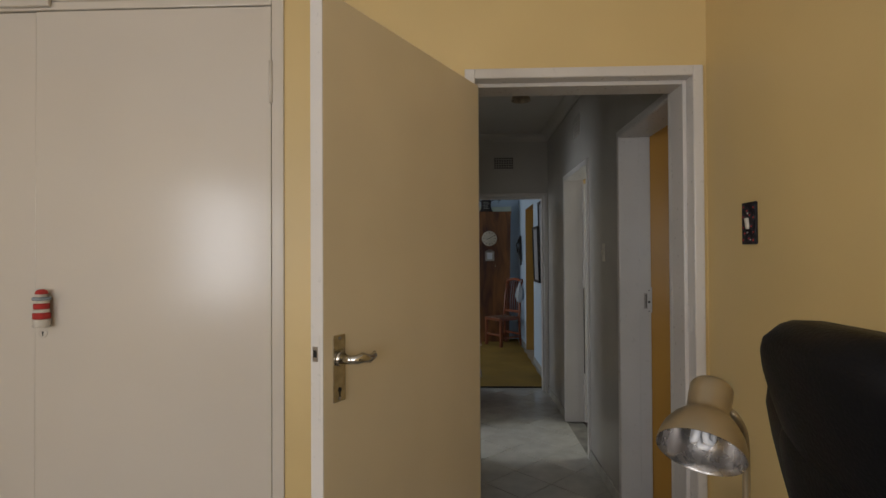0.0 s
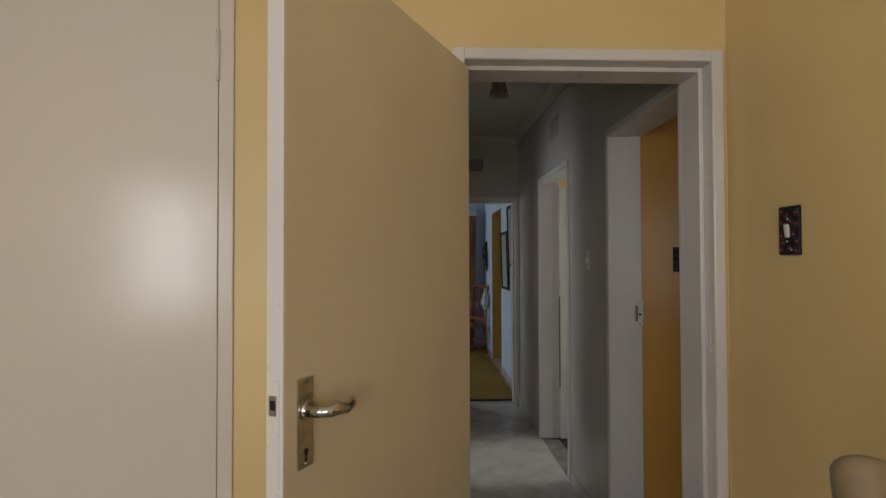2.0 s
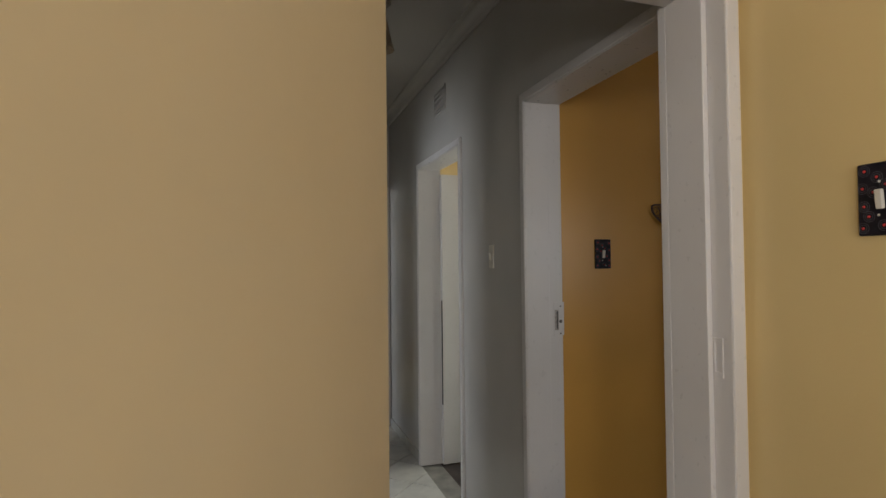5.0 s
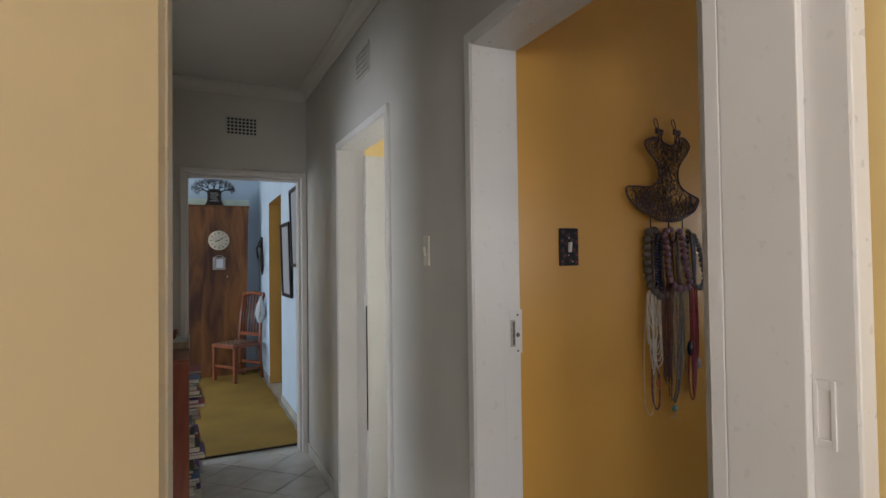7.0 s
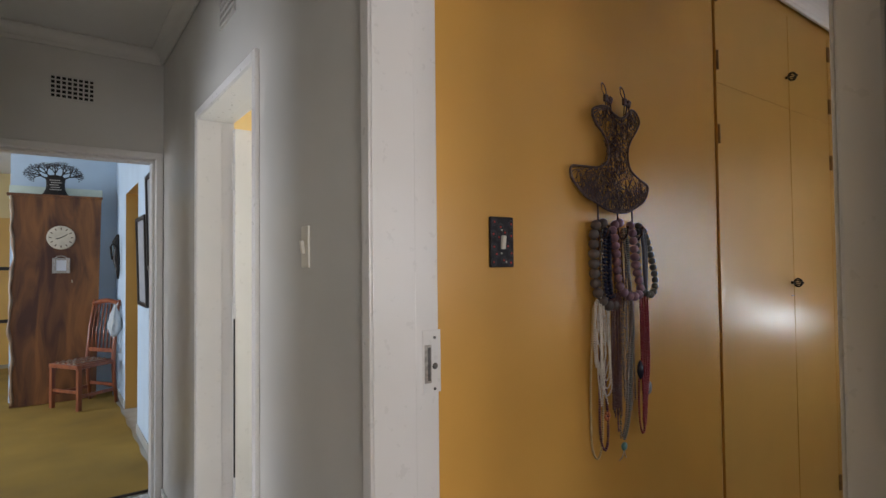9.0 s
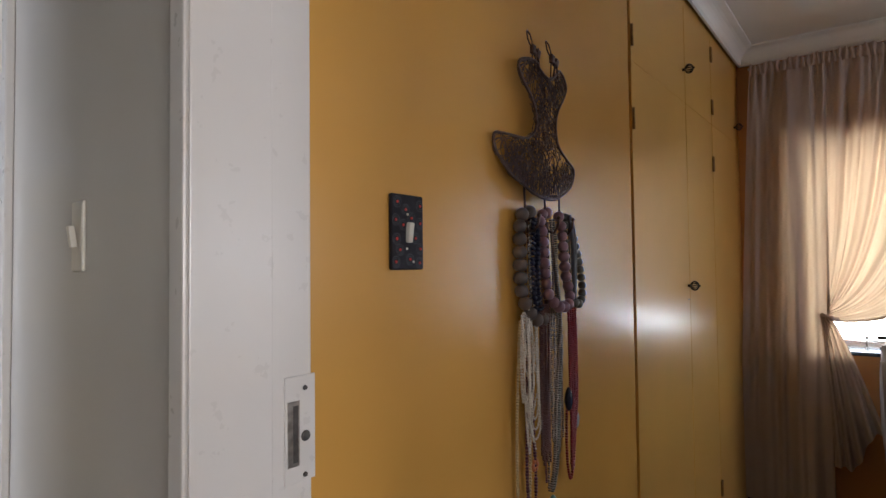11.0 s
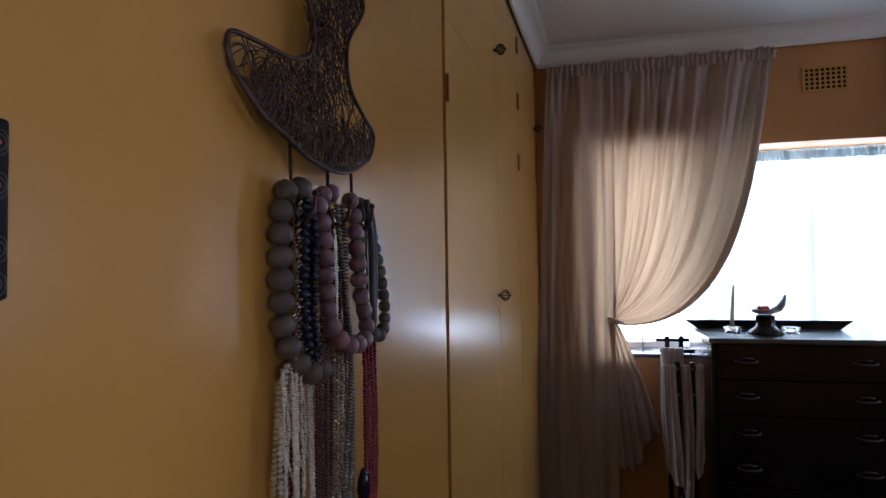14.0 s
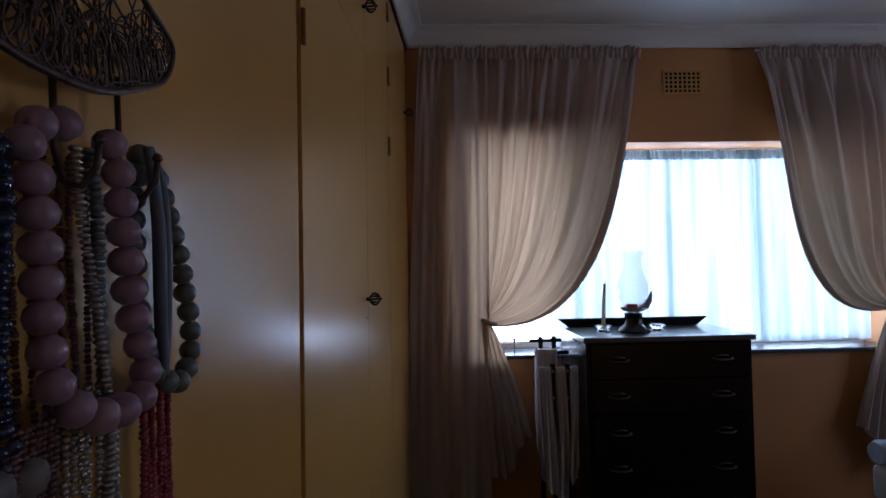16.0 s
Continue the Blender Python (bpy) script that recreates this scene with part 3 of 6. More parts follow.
for i in range(3):
    x0, x1 = xs[i], xs[i + 1] - 0.004
    bm = bmesh.new()
    box(bm, x0, x1, -0.012, 0.008, 0.075, 2.055, 0.0012)
    dd = part("wardrobe_door", bm, M_OCHRE_DOOR, bward)
    bm = bmesh.new()
    box(bm, x0, x1, -0.012, 0.008, 2.0557, 2.478, 0.0012)
    du = part("upper_door", bm, M_OCHRE_DOOR, bward)
    side = x0 + 0.004 if i != 1 else x1 - 0.004
    for own, zs in ((dd, (0.30, 1.86)), (du, (2.14, 2.40))):
        for z in zs:
            bm = bmesh.new()
            tube(bm, [(side, -0.016, z - 0.036), (side, -0.016, z + 0.036)], 0.005, 8)
            part("hinge", bm, M_HINGE, own)
    if i == 0:
        wire_knob(dd, x1 - 0.026, 1.285)
        wire_knob(du, x1 - 0.030, 2.190)
        bm = bmesh.new()
        box(bm, x1 - 0.03, x1 - 0.005, -0.0145, -0.012, 1.226, 1.230)
        part("keyhole_plate", bm, M_STEEL, dd)
    if i == 2:
        wire_knob(du, x1 - 0.03, 2.14)


# cornices
def cornice(name, pts, z_top, drop, out, mat, label, closed=False):
    """A coved moulding along the ceiling; pts: wall corners in the plan, room on their left."""
    bm = bmesh.new()
    prof = [(0.001, -drop), (0.012, -drop), (0.016, -drop + 0.012)]
    for k in range(7):
        a = math.pi / 2 * k / 6
        prof.append((0.018 + (out - 0.032) * (1 - math.cos(a)), -drop + 0.014 + (drop - 0.028) * math.sin(a)))
    prof += [(out - 0.008, -0.012), (out, -0.010), (out, 0.0005)]
    rings = []
    for i, p in enumerate(pts):
        p = Vector(p)
        a = Vector(pts[i - 1]) if i else None
        b = Vector(pts[i + 1]) if i < len(pts) - 1 else None
        da = (p - a).normalized() if a is not None else None
        db = (b - p).normalized() if b is not None else None
        na = Vector((-da.y, da.x)) if da is not None else Vector((-db.y, db.x))
        nb = Vector((-db.y, db.x)) if db is not None else na
        n = (na + nb) / (1 + na.dot(nb))
        rings.append([bm.verts.new((p.x + n.x * o, p.y + n.y * o, z_top + z)) for o, z in prof])
    for A, B in zip(rings, rings[1:]):
        for k in range(len(prof) - 1):
            bm.faces.new((A[k], A[k + 1], B[k + 1], B[k]))
    return structure(name, bm, mat, label, "cornice")


wc = [on_wall(s, 0, 0) for s in (-4.2, 0.05)]
corner = (wc[1].x, 3.03)
cornice("cornice_bedroom", [(wc[0].x, wc[0].y), (on_wall(0.05, 0, 0).x, 3.028), (1.002, 3.028), (1.002, -1.0)], CEIL, 0.095, 0.085, M_CEIL, "white coved plaster cornice")
cornice("cornice_passage", [(0.863, 2.10), (0.863, 5.618), (-0.138, 5.618), (-0.138, 2.10)], PASS_CEIL, 0.075, 0.07, M_CEIL_DARKER, "darker white coved plaster cornice")


def skirting(name, x0, x1, y0, y1, mat, label, h=0.075):
    bm = bmesh.new()
    box(bm, x0, x1, y0, y1, 0.001, h, 0.002)
    return structure(name, bm, mat, label, "skirting")


skirting("skirting_passage", 0.855, 0.8648, 3.062, 3.763, M_TILE, "cream tile skirting")
skirting("skirting_passage", 0.855, 0.8648, 4.677, 5.61, M_TILE, "cream tile skirting")
skirting("skirting_lounge", 0.905, 0.9148, 5.76, 7.19, M_TILE, "cream tile skirting")
skirting("skirting_lounge", 0.905, 0.9148, 8.13, 9.09, M_TILE, "cream tile skirting")
skirting("skirting_bedroom", 1.01, 2.33, 3.020, 3.0298, M_DARKWOOD, "dark stained skirting board")
bm = bmesh.new()
box(bm, -4.2, 0.04, 0.0005, 0.015, 0.001, 0.08, 0.002)
structure("skirting_bedroom", bm, M_DARKWOOD, "dark stained skirting board", "skirting").matrix_world = WALL


# air bricks
def air_brick(name, m, cols, rows, w, h, mat, label):
    """A pierced vent plate: bars round square holes over a dark sheet for their shade; local x across, z up, facing -y.
    """
    t = thing(name, m, label, "air vent")
    bm = bmesh.new()
    cw, ch = w / cols, h / rows
    bar = 0.32
    for i in range(cols + 1):
        hw = cw * bar / 2 if 0 < i < cols else cw * 0.22
        box(bm, i * cw - hw - w / 2, i * cw + hw - w / 2, -0.008, 0.0, -h / 2 - ch * 0.2, h / 2 + ch * 0.2)
    for j in range(rows + 1):
        hh = ch * bar / 2 if 0 < j < rows else ch * 0.22
        box(bm, -w / 2, w / 2, -0.0075, 0.0, j * ch - hh - h / 2, j * ch + hh - h / 2)
    part("grille", bm, mat, t)
    # near-black sheet colours in the shade of the vent's holes
    bm = bmesh.new()
    box(bm, -w / 2, w / 2, -0.002, -0.0004, -h / 2, h / 2)
    part("backing", bm, M_DARK, t)
    return t


air_brick("air_vent", pose(0.411, 5.62, 2.375), 8, 5, 0.205, 0.125, M_GREY, "pierced air vent painted grey like the wall")
air_brick("air_vent", pose(0.865, 4.15, 2.40, 0, 0, -90), 8, 5, 0.205, 0.14, M_GREY, "pierced air vent painted grey like the wall")
air_brick("air_vent", WALL @ pose(-1.528, 0, 2.34, 0, 0, 180), 8, 5, 0.20, 0.118, M_OCHRE, "pierced air vent painted orange like the wall")


# switches
def switch(name, m, w, h, mat, label, fancy=True):
    t = thing(name, m, label, "light switch")
    bm = bmesh.new()
    box(bm, -w / 2, w / 2, -0.009 if fancy else -0.006, 0, -h / 2, h / 2, 0.003)
    part("switch_plate", bm, mat, t)
    bm = bmesh.new()
    box(bm, -0.006, 0.006, -0.017, -0.008, -0.016, 0.018, 0.002, pose(0, 0, 0, 8, 0, 0))
    part("rocker", bm, M_SWITCH, t, "white switch rocker")
    return t


M_SWITCH = material("white_switch_plastic", (0.62, 0.58, 0.5), 0.35, vary=0.05)
M_SWPLATE = material("dark_clay_switch_plate", (0.011, 0.009, 0.014), 0.55, vary=0.3, scale=50, bump=0.5, grain=150)
M_SWPLATE.node_tree.nodes["Principled BSDF"].inputs["Specular IOR Level"].default_value = 0.25
M_RED = material("red_enamel", (0.55, 0.03, 0.025), 0.4)
M_CLAY = material("grey_clay_line", (0.07, 0.07, 0.085), 0.5)


def clay_switch(m, label, colour=M_RED):
    """A handmade plate: dark clay with rings and small beads pressed into it."""
    t = switch("light_switch", m, 0.078, 0.127, M_SWPLATE, label)
    rnd = random.Random(5)
    spots = [(-0.026, 0.05), (-0.006, 0.038), (0.03, 0.046), (-0.030, 0.02), (0.008, 0.024), (0.030, 0.016), (-0.028, -0.012), (0.018, -0.01), (0.030, -0.028), (-0.02, -0.03), (0.004, -0.046), (-0.030, -0.05), (0.028, -0.052), (-0.012, 0.012)]
    bm, br = bmesh.new(), bmesh.new()
    for x, z in spots:
        bmesh.ops.create_icosphere(bm, subdivisions=1, radius=0.0028, matrix=pose(x, -0.0092, z))
        part("bead", bm, colour, t, "small red bead pressed in")
        bm = bmesh.new()
        for r in (0.006, 0.0095):
            pts = []
            for k in range(12):
                px, pz = x + r * math.cos(k * math.pi / 6), z + r * math.sin(k * math.pi / 6)
                pts.append((max(-0.037, min(0.037, px)), -0.0088, max(-0.061, min(0.061, pz))))
            tube(br, pts, 0.0006, 4, closed=True)
    bm.free()
    for x, z in ((-0.002, 0.030), (-0.004, -0.028), (0.012, -0.050)):
        bm = bmesh.new()
        bmesh.ops.create_icosphere(bm, subdivisions=1, radius=0.0026, matrix=pose(x, -0.0092, z))
        part("bead", bm, M_SWITCH, t, "small clear white bead pressed in")
    part("ring_pattern", br, M_CLAY, t, "thin grey clay rings")
    return t


clay_switch(pose(0.865, 1.660, 1.512, 0, 0, -90), "dark handmade switch plate on the yellow wall")
clay_switch(pose(1.237, 3.03, 1.437), "dark handmade clay switch plate with red beads on the ochre wall")
switch("light_switch", pose(0.865, 3.375, 1.432, 0, 0, -90), 0.05, 0.11, M_SWITCH, "narrow cream switch on the passage wall", False)


# ---- bedroom window ----
def window_unit():
    t = thing("window_1", WALL @ pose(0, 0, 0), "wide steel casement window with white frame and brass stay", "window")
    t["kind"] = "structure"
    bm = bmesh.new()
    s0, s1, z0, z1 = -2.66, -0.40, 0.905, 2.02
    y0, y1 = -0.235, -0.205
    box(bm, s0, s1, y0, y1, z0, z0 + 0.035, 0.002)
    box(bm, s0, s1, y0, y1, z1 - 0.035, z1, 0.002)
    for s in (s0 + 0.0175, -2.05, -1.53, -1.0, s1 - 0.0175):
        box(bm, s - 0.0175, s + 0.0175, y0, y1, z0 + 0.035, z1 - 0.035, 0.002)
    part("window_frame", bm, M_WHITE, t)
    for a, b in ((s0 + 0.035, -2.0675), (-2.0325, -1.5475), (-1.5125, -1.0175), (-0.9825, s1 - 0.035)):
        bm = bmesh.new()
        box(bm, a, b, -0.222, -0.218, z0 + 0.035, z1 - 0.035)
        p = part("pane", bm, M_GLASS, t)
        p.visible_shadow = False
    bm = bmesh.new()
    tube(bm, [(-0.50, -0.19, 0.935), (-0.66, -0.17, 0.93)], 0.004, 8)
    tube(bm, [(-0.62, -0.17, 0.905), (-0.62, -0.17, 0.955)], 0.006, 8)
    bmesh.ops.create_icosphere(bm, subdivisions=2, radius=0.010, matrix=pose(-0.62, -0.17, 0.958))
    part("window_stay", bm, M_STEEL, t, "brass window stay")
    return t


window_unit()
bm = bmesh.new()
box(bm, -2.655, -0.405, -0.20, 0.03, 0.882, 0.903, 0.004)
sill = structure("window_sill", bm, M_SILL, "dark blue-black painted window sill", "window sill")
sill.matrix_world = WALL


def study_window(name, m, w, h, label):
    t = thing(name, m, label, "window")
    t["kind"] = "structure"
    bm = bmesh.new()
    for x0, x1, z0, z1 in ((-w / 2, w / 2, -h / 2, -h / 2 + 0.04), (-w / 2, w / 2, h / 2 - 0.04, h / 2), (-w / 2, -w / 2 + 0.04, -h / 2 + 0.04, h / 2 - 0.04), (w / 2 - 0.04, w / 2, -h / 2 + 0.04, h / 2 - 0.04), (-0.02, 0.02, -h / 2 + 0.04, h / 2 - 0.04)):
        box(bm, x0, x1, -0.02, 0.02, z0, z1)
    part("window_frame", bm, M_WHITE, t)


study_window("window_4", pose(-2.42, -2.3, 1.55), 0.6, 1.3, "white framed narrow study window")
study_window("window_5", pose(3.05, -1.03, 1.5), 1.4, 1.1, "white framed second bedroom window")
study_window("window_2", pose(-0.75, -2.3, 1.55), 1.6, 1.3, "white framed study window")
study_window("window_3", pose(-3.13, 7.8, 1.45, 0, 0, 90), 2.4, 1.5, "white framed lounge window")


# ---- curtains ----
def bez(P, t):
    a, b, c, d = P
    u = 1 - t
    return a * (u ** 3) + b * (3 * u * u * t) + c * (3 * u * t * t) + d * (t ** 3)


def lerp(a, b, t):
    return a + (b - a) * t


def tied_curtain(name, s_out, s_mid, s_in, tie, z_tie, label, seed):
    """Pleated cloth: from s_out to s_mid it falls to the floor, from s_mid to s_in it is drawn to the tie. Toward the window s runs to s_in."""
    rnd = random.Random(seed)
    way = 1 if s_in > s_out else -1
    ph = [rnd.uniform(0, 6.28) for _ in range(6)]

    def pleat(q, v):
        """q: metres of rail from s_out; v: 0 at the rail, 1 low down."""
        tight = math.sin(q * 2 * math.pi / 0.040 + ph[0] + 3.4 * math.sin(q * 11) + 1.3 * math.sin(q * 31 + 1)) * 0.015 * (0.7 + 0.5 * math.sin(q * 23)) * max(0, 1 - v * 8)
        wide = (noise.noise(Vector((q * 9.5 + ph[1], v * 0.7, seed))) * 0.075 + noise.noise(Vector((q * 21 + ph[3], v * 1.1, seed + 5))) * 0.058 + noise.noise(Vector((q * 42 + ph[3], v * 1.5, seed + 7))) * 0.022 + noise.noise(Vector((q * 7, v * 5 + ph[2], seed + 9))) * 0.010) * min(1, 0.2 + v * 4)
        return tight + wide

    top = thing(name, WALL, label, "curtain")
    bm = bmesh.new()
    NU, NV = 150, 70
    grid = []
    split = abs(s_mid - s_out) / abs(s_in - s_out)
    length = abs(s_in - s_out)
    for i in range(NU + 1):
        u = i / NU
        row = []
        for j in range(NV + 1):
            v = j / NV
            q = u * length
            s_top = s_out + way * q
            if u <= split:
                k = u / split
                z = lerp(2.475, 0.045, v)
                s = lerp(s_top - way * 0.0, lerp(s_out - way * 0.085, tie + way * 0.03, k), min(1, v * 1.35) ** 0.8 if v > 0 else 0)
                y = 0.075 + pleat(q, v) + 0.03 * k * math.sin(math.pi * min(1, v * 1.5))
            else:
                k = (u - split) / (1 - split)
                P = [Vector((s_top, 2.475)),
                     Vector((lerp(s_top, s_top - way * 0.13, k), lerp(2.0, 1.95, k))),
                     Vector((lerp(s_mid, tie + way * 0.66, k ** 1.1), lerp(1.5, 0.985, k))),
                     Vector((tie + way * 0.01, lerp(z_tie + 0.06, z_tie - 0.02, k)))]
                p = bez(P, v)
                s, z = p.x, p.y
                y = 0.075 + pleat(q, v) * (1 - 0.62 * v ** 3) + 0.05 * math.sin(math.pi * v) * k
            row.append(bm.verts.new((s, y, z)))
        grid.append(row)
    hem = [[v.co.copy() for v in cols] for cols in grid[-6:]]
    for i in range(NU):
        for j in range(NV):
            bm.faces.new((grid[i][j], grid[i + 1][j], grid[i + 1][j + 1], grid[i][j + 1])).smooth = True
    part("curtain_cloth", bm, M_CURTAIN, top)
    # the turned hem down the drawn edge
    bm = bmesh.new()
    edge = [[v.copy() for v in cols] for cols in hem]
    for A, B in zip(edge, edge[1:]):
        for j in range(NV):
            vs = [bm.verts.new(p + Vector((0, 0.004, 0))) for p in (A[j], B[j], B[j + 1], A[j + 1])]
            bm.faces.new(vs).smooth = True
    bmesh.ops.remove_doubles(bm, verts=bm.verts, dist=1e-5)
    part("hem", bm, M_CURTAIN, top, "doubled hem")
    # gathered frill over the rail
    bm = bmesh.new()
    FN = int(length / 0.0045)
    rows = []
    for i in range(FN + 1):
        q = length * i / FN
        a = math.sin(q * 2 * math.pi / 0.026 + 2.2 * math.sin(q * 17 + ph[5]))
        row = []
        for j, z in enumerate((2.440, 2.460, 2.477, 2.491, 2.503 + 0.006 * math.sin(q * 57 + ph[2]))):
            row.append(bm.verts.new((s_out + way * q + 0.004 * math.sin(q * 90 + j), 0.088 + 0.010 * a * (0.45 + 0.25 * j) * (0.35 if j == 2 else 1), z)))
        rows.append(row)
    for A, B in zip(rows, rows[1:]):
        for j in range(4):
            bm.faces.new((A[j], B[j], B[j + 1], A[j + 1])).smooth = True
    part("heading", bm, M_CURTAIN, top, "gathered heading frill")
    # the drawn part's tail under the tie
    bm = bmesh.new()
    grid = []
    for i in range(41):
        u = i / 40
        row = []
        for j in range(21):
            v = j / 20
            zb = lerp(0.26, 0.52, u ** 1.3) + 0.035 * math.sin(u * 9 + 1)
            z = lerp(z_tie - 0.0, zb, v)
            s = lerp(tie + way * lerp(-0.02, 0.02, u), tie + way * lerp(0.02, 0.235, u), v ** 0.8)
            y = 0.085 + (0.006 + 0.022 * v) * math.sin(u * 30 + ph[4] + 0.6 * v)
            row.append(bm.verts.new((s, y, z)))
        grid.append(row)
    for i in range(40):
        for j in range(20):
            bm.faces.new((grid[i][j], grid[i + 1][j], grid[i + 1][j + 1], grid[i][j + 1])).smooth = True
    part("curtain_tail", bm, M_CURTAIN, top)
    bm = bmesh.new()
    pts = [(tie + way * 0.02 + 0.035 * math.cos(a), 0.075 + 0.045 * math.sin(a), z_tie + 0.012 * math.cos(a)) for a in [k * math.pi / 8 for k in range(16)]]
    tube(bm, pts, 0.010, 8, closed=True)
    part("tie_band", bm, M_CURTAIN, top)
    bm = bmesh.new()
    lo, hi = sorted((s_out, s_in))
    tube(bm, [(lo - 0.01, 0.075, 2.484), (hi + 0.01, 0.075, 2.484)], 0.006, 8)
    part("curtain_rail", bm, M_WHITE, top)
    return top


tied_curtain("curtain", -0.115, -0.46, -1.27, -0.43, 1.085, "beige lined curtain tied back beside the wardrobe", 3)
tied_curtain("curtain", -3.10, -2.75, -1.90, -2.60, 1.13, "beige lined curtain tied back at the window's far side", 8)

# net curtain
net = thing("net_curtain", WALL, "white net curtain gathered on a wire across the window", "net curtain")
bm = bmesh.new()
NU, NV = 260, 8
rows = []
for i in range(NU + 1):
    s = lerp(-2.60, -0.80, i / NU)
    row = []
    for j in range(NV + 1):
        v = j / NV
        y = -0.10 + 0.012 * math.sin(s * 95 + 3 * math.sin(s * 13)) * (1 - 0.3 * v) + 0.014 * v * math.sin(s * 31 + 2 * math.sin(s * 5)) + 0.012 * math.sin(s * 11)
        row.append(bm.verts.new((s, y, lerp(1.985, 0.93, v))))
    rows.append(row)
for i in range(NU):
    for j in range(NV):
        bm.faces.new((rows[i][j], rows[i + 1][j], rows[i + 1][j + 1], rows[i][j + 1])).smooth = True
part("net_cloth", bm, M_LACE, net)
bm = bmesh.new()
rows = []
for i in range(601):
    s = lerp(-2.60, -0.80, i / 600)
    a = math.sin(s * 2 * math.pi / 0.021 + 2 * math.sin(s * 19))
    rows.append([bm.verts.new((s, -0.093 + k * a, z)) for k, z in ((0.006, 1.940), (0.004, 1.962), (0.003, 1.976), (0.009, 1.994 + 0.003 * math.sin(s * 71)))])
for A, B in zip(rows, rows[1:]):
    for j in range(3):
        bm.faces.new((A[j], B[j], B[j + 1], A[j + 1])).smooth = True
part("net_heading", bm, M_LACE, net, "gathered net heading")
bm = bmesh.new()
tube(bm, [(-2.655, -0.10, 1.975), (-0.405, -0.10, 1.975)], 0.003, 6)
part("net_wire", bm, M_STEEL, net)


# ---- the study's things ----
M_WOOL_RED = material("red_wool", (0.42, 0.035, 0.03), 0.9, vary=0.12, scale=60, bump=0.5, grain=400)
M_WOOL_WHITE = material("off_white_wool", (0.62, 0.57, 0.50), 0.9, vary=0.1, scale=60, bump=0.5, grain=400)
M_WOOL_BLUE = material("grey_blue_wool", (0.25, 0.29, 0.33), 0.9, vary=0.1, scale=60, bump=0.5, grain=400)
M_LAMP_IN = material("silver_reflector", (0.36, 0.34, 0.33), 0.27, 0.85, vary=0.05, scale=30)
M_TUBE = material("white_lamp_tube", (0.82, 0.82, 0.85), 0.3, vary=0.02, bump=0)
M_LABEL = material("white_sticker", (0.6, 0.6, 0.63), 0.5, vary=0.02)
M_DESK = wood("brown_desk_wood", (0.22, 0.12, 0.06), (0.12, 0.06, 0.03), 0.4)

charm = thing("soft_toy", pose(-1.548, 1.912, 1.165), "small red and white striped soft lighthouse on the cupboard key", "soft toy")
bands = [(0.0, 0.030, 0.0, M_WOOL_WHITE, 0.029), (0.030, 0.053, 0, M_WOOL_RED, 0.028), (0.053, 0.066, 0, M_WOOL_WHITE, 0.0265), (0.066, 0.087, 0, M_WOOL_RED, 0.0255), (0.087, 0.098, 0, M_WOOL_WHITE, 0.025), (0.098, 0.110, 0, M_WOOL_BLUE, 0.030), (0.110, 0.121, 0, M_WOOL_WHITE, 0.019)]
for z0, z1, _, mt, r in bands:
    bm = bmesh.new()
    lathe(bm, [(0.0, z0 + 0.0003), (r - 0.002, z0 + 0.0003), (r, z0 + 0.003), (r, z1 - 0.003), (r - 0.002, z1 - 0.0003), (0, z1 - 0.0003)], 20)
    part("band", bm, mt, charm, "red wool band" if mt == M_WOOL_RED else "blue grey wool band" if mt == M_WOOL_BLUE else "off-white wool band")
bm = bmesh.new()
lathe(bm, [(0.021, 0.121), (0.0205, 0.127), (0.016, 0.134), (0.008, 0.138), (0, 0.139)], 20)
part("cap", bm, M_WOOL_RED, charm, "red wool cap")
bm = bmesh.new()
tube(bm, [(0, 0.02, 0.05), (0.0, 0.036, 0.05)], 0.003, 6)
part("key", bm, M_STEEL, charm)

desk = thing("desk", pose(0.58, 1.13, 0), "brown wooden desk under the lamp against the wall", "desk")
bm = bmesh.new()
box(bm, -0.27, 0.275, -0.34, 0.16, 0.72, 0.75, 0.004)
part("top", bm, M_DESK, desk)
for x in (-0.24, 0.245):
    for y in (-0.31, 0.13):
        bm = bmesh.new()
        box(bm, x - 0.022, x + 0.022, y - 0.022, y + 0.022, 0.0, 0.7195, 0.003)
        part("leg", bm, M_DESK, desk)

# desk lamp: the shade's mouth looks down and towards the room
lamp = thing("desk_lamp", pose(0.50, 0.99, 0.75), "dull gold metal desk lamp with a bent stem", "desk lamp")
head = Vector((0.368, 0.842, 1.168)) - Vector((0.50, 0.99, 0.75))
axis = Vector((-0.42, -0.60, -0.68)).normalized()
hm = Matrix.Translation(head) @ (-axis).to_track_quat("Z", "Y").to_matrix().to_4x4() @ Matrix.Scale(0.93, 4)
bm = bmesh.new()
outer = [(0.0665, -0.062), (0.0665, -0.058), (0.065, -0.045), (0.060, -0.028), (0.051, -0.012), (0.040, 0.0), (0.034, 0.004), (0.0325, 0.012), (0.034, 0.040), (0.034, 0.058), (0.031, 0.064), (0.0, 0.066)]
lathe(bm, outer, 40, hm)
sh = part("shade", bm, M_BRASS, lamp)
bm = bmesh.new()
inner = [(0.0665, -0.0625), (0.0640, -0.060), (0.0630, -0.046), (0.058, -0.029), (0.049, -0.0135), (0.038, -0.003), (0.0, 0.0)]
lathe(bm, inner, 40, hm)
part("reflector", bm, M_LAMP_IN, sh, "silvery inner face of the shade")
bm = bmesh.new()
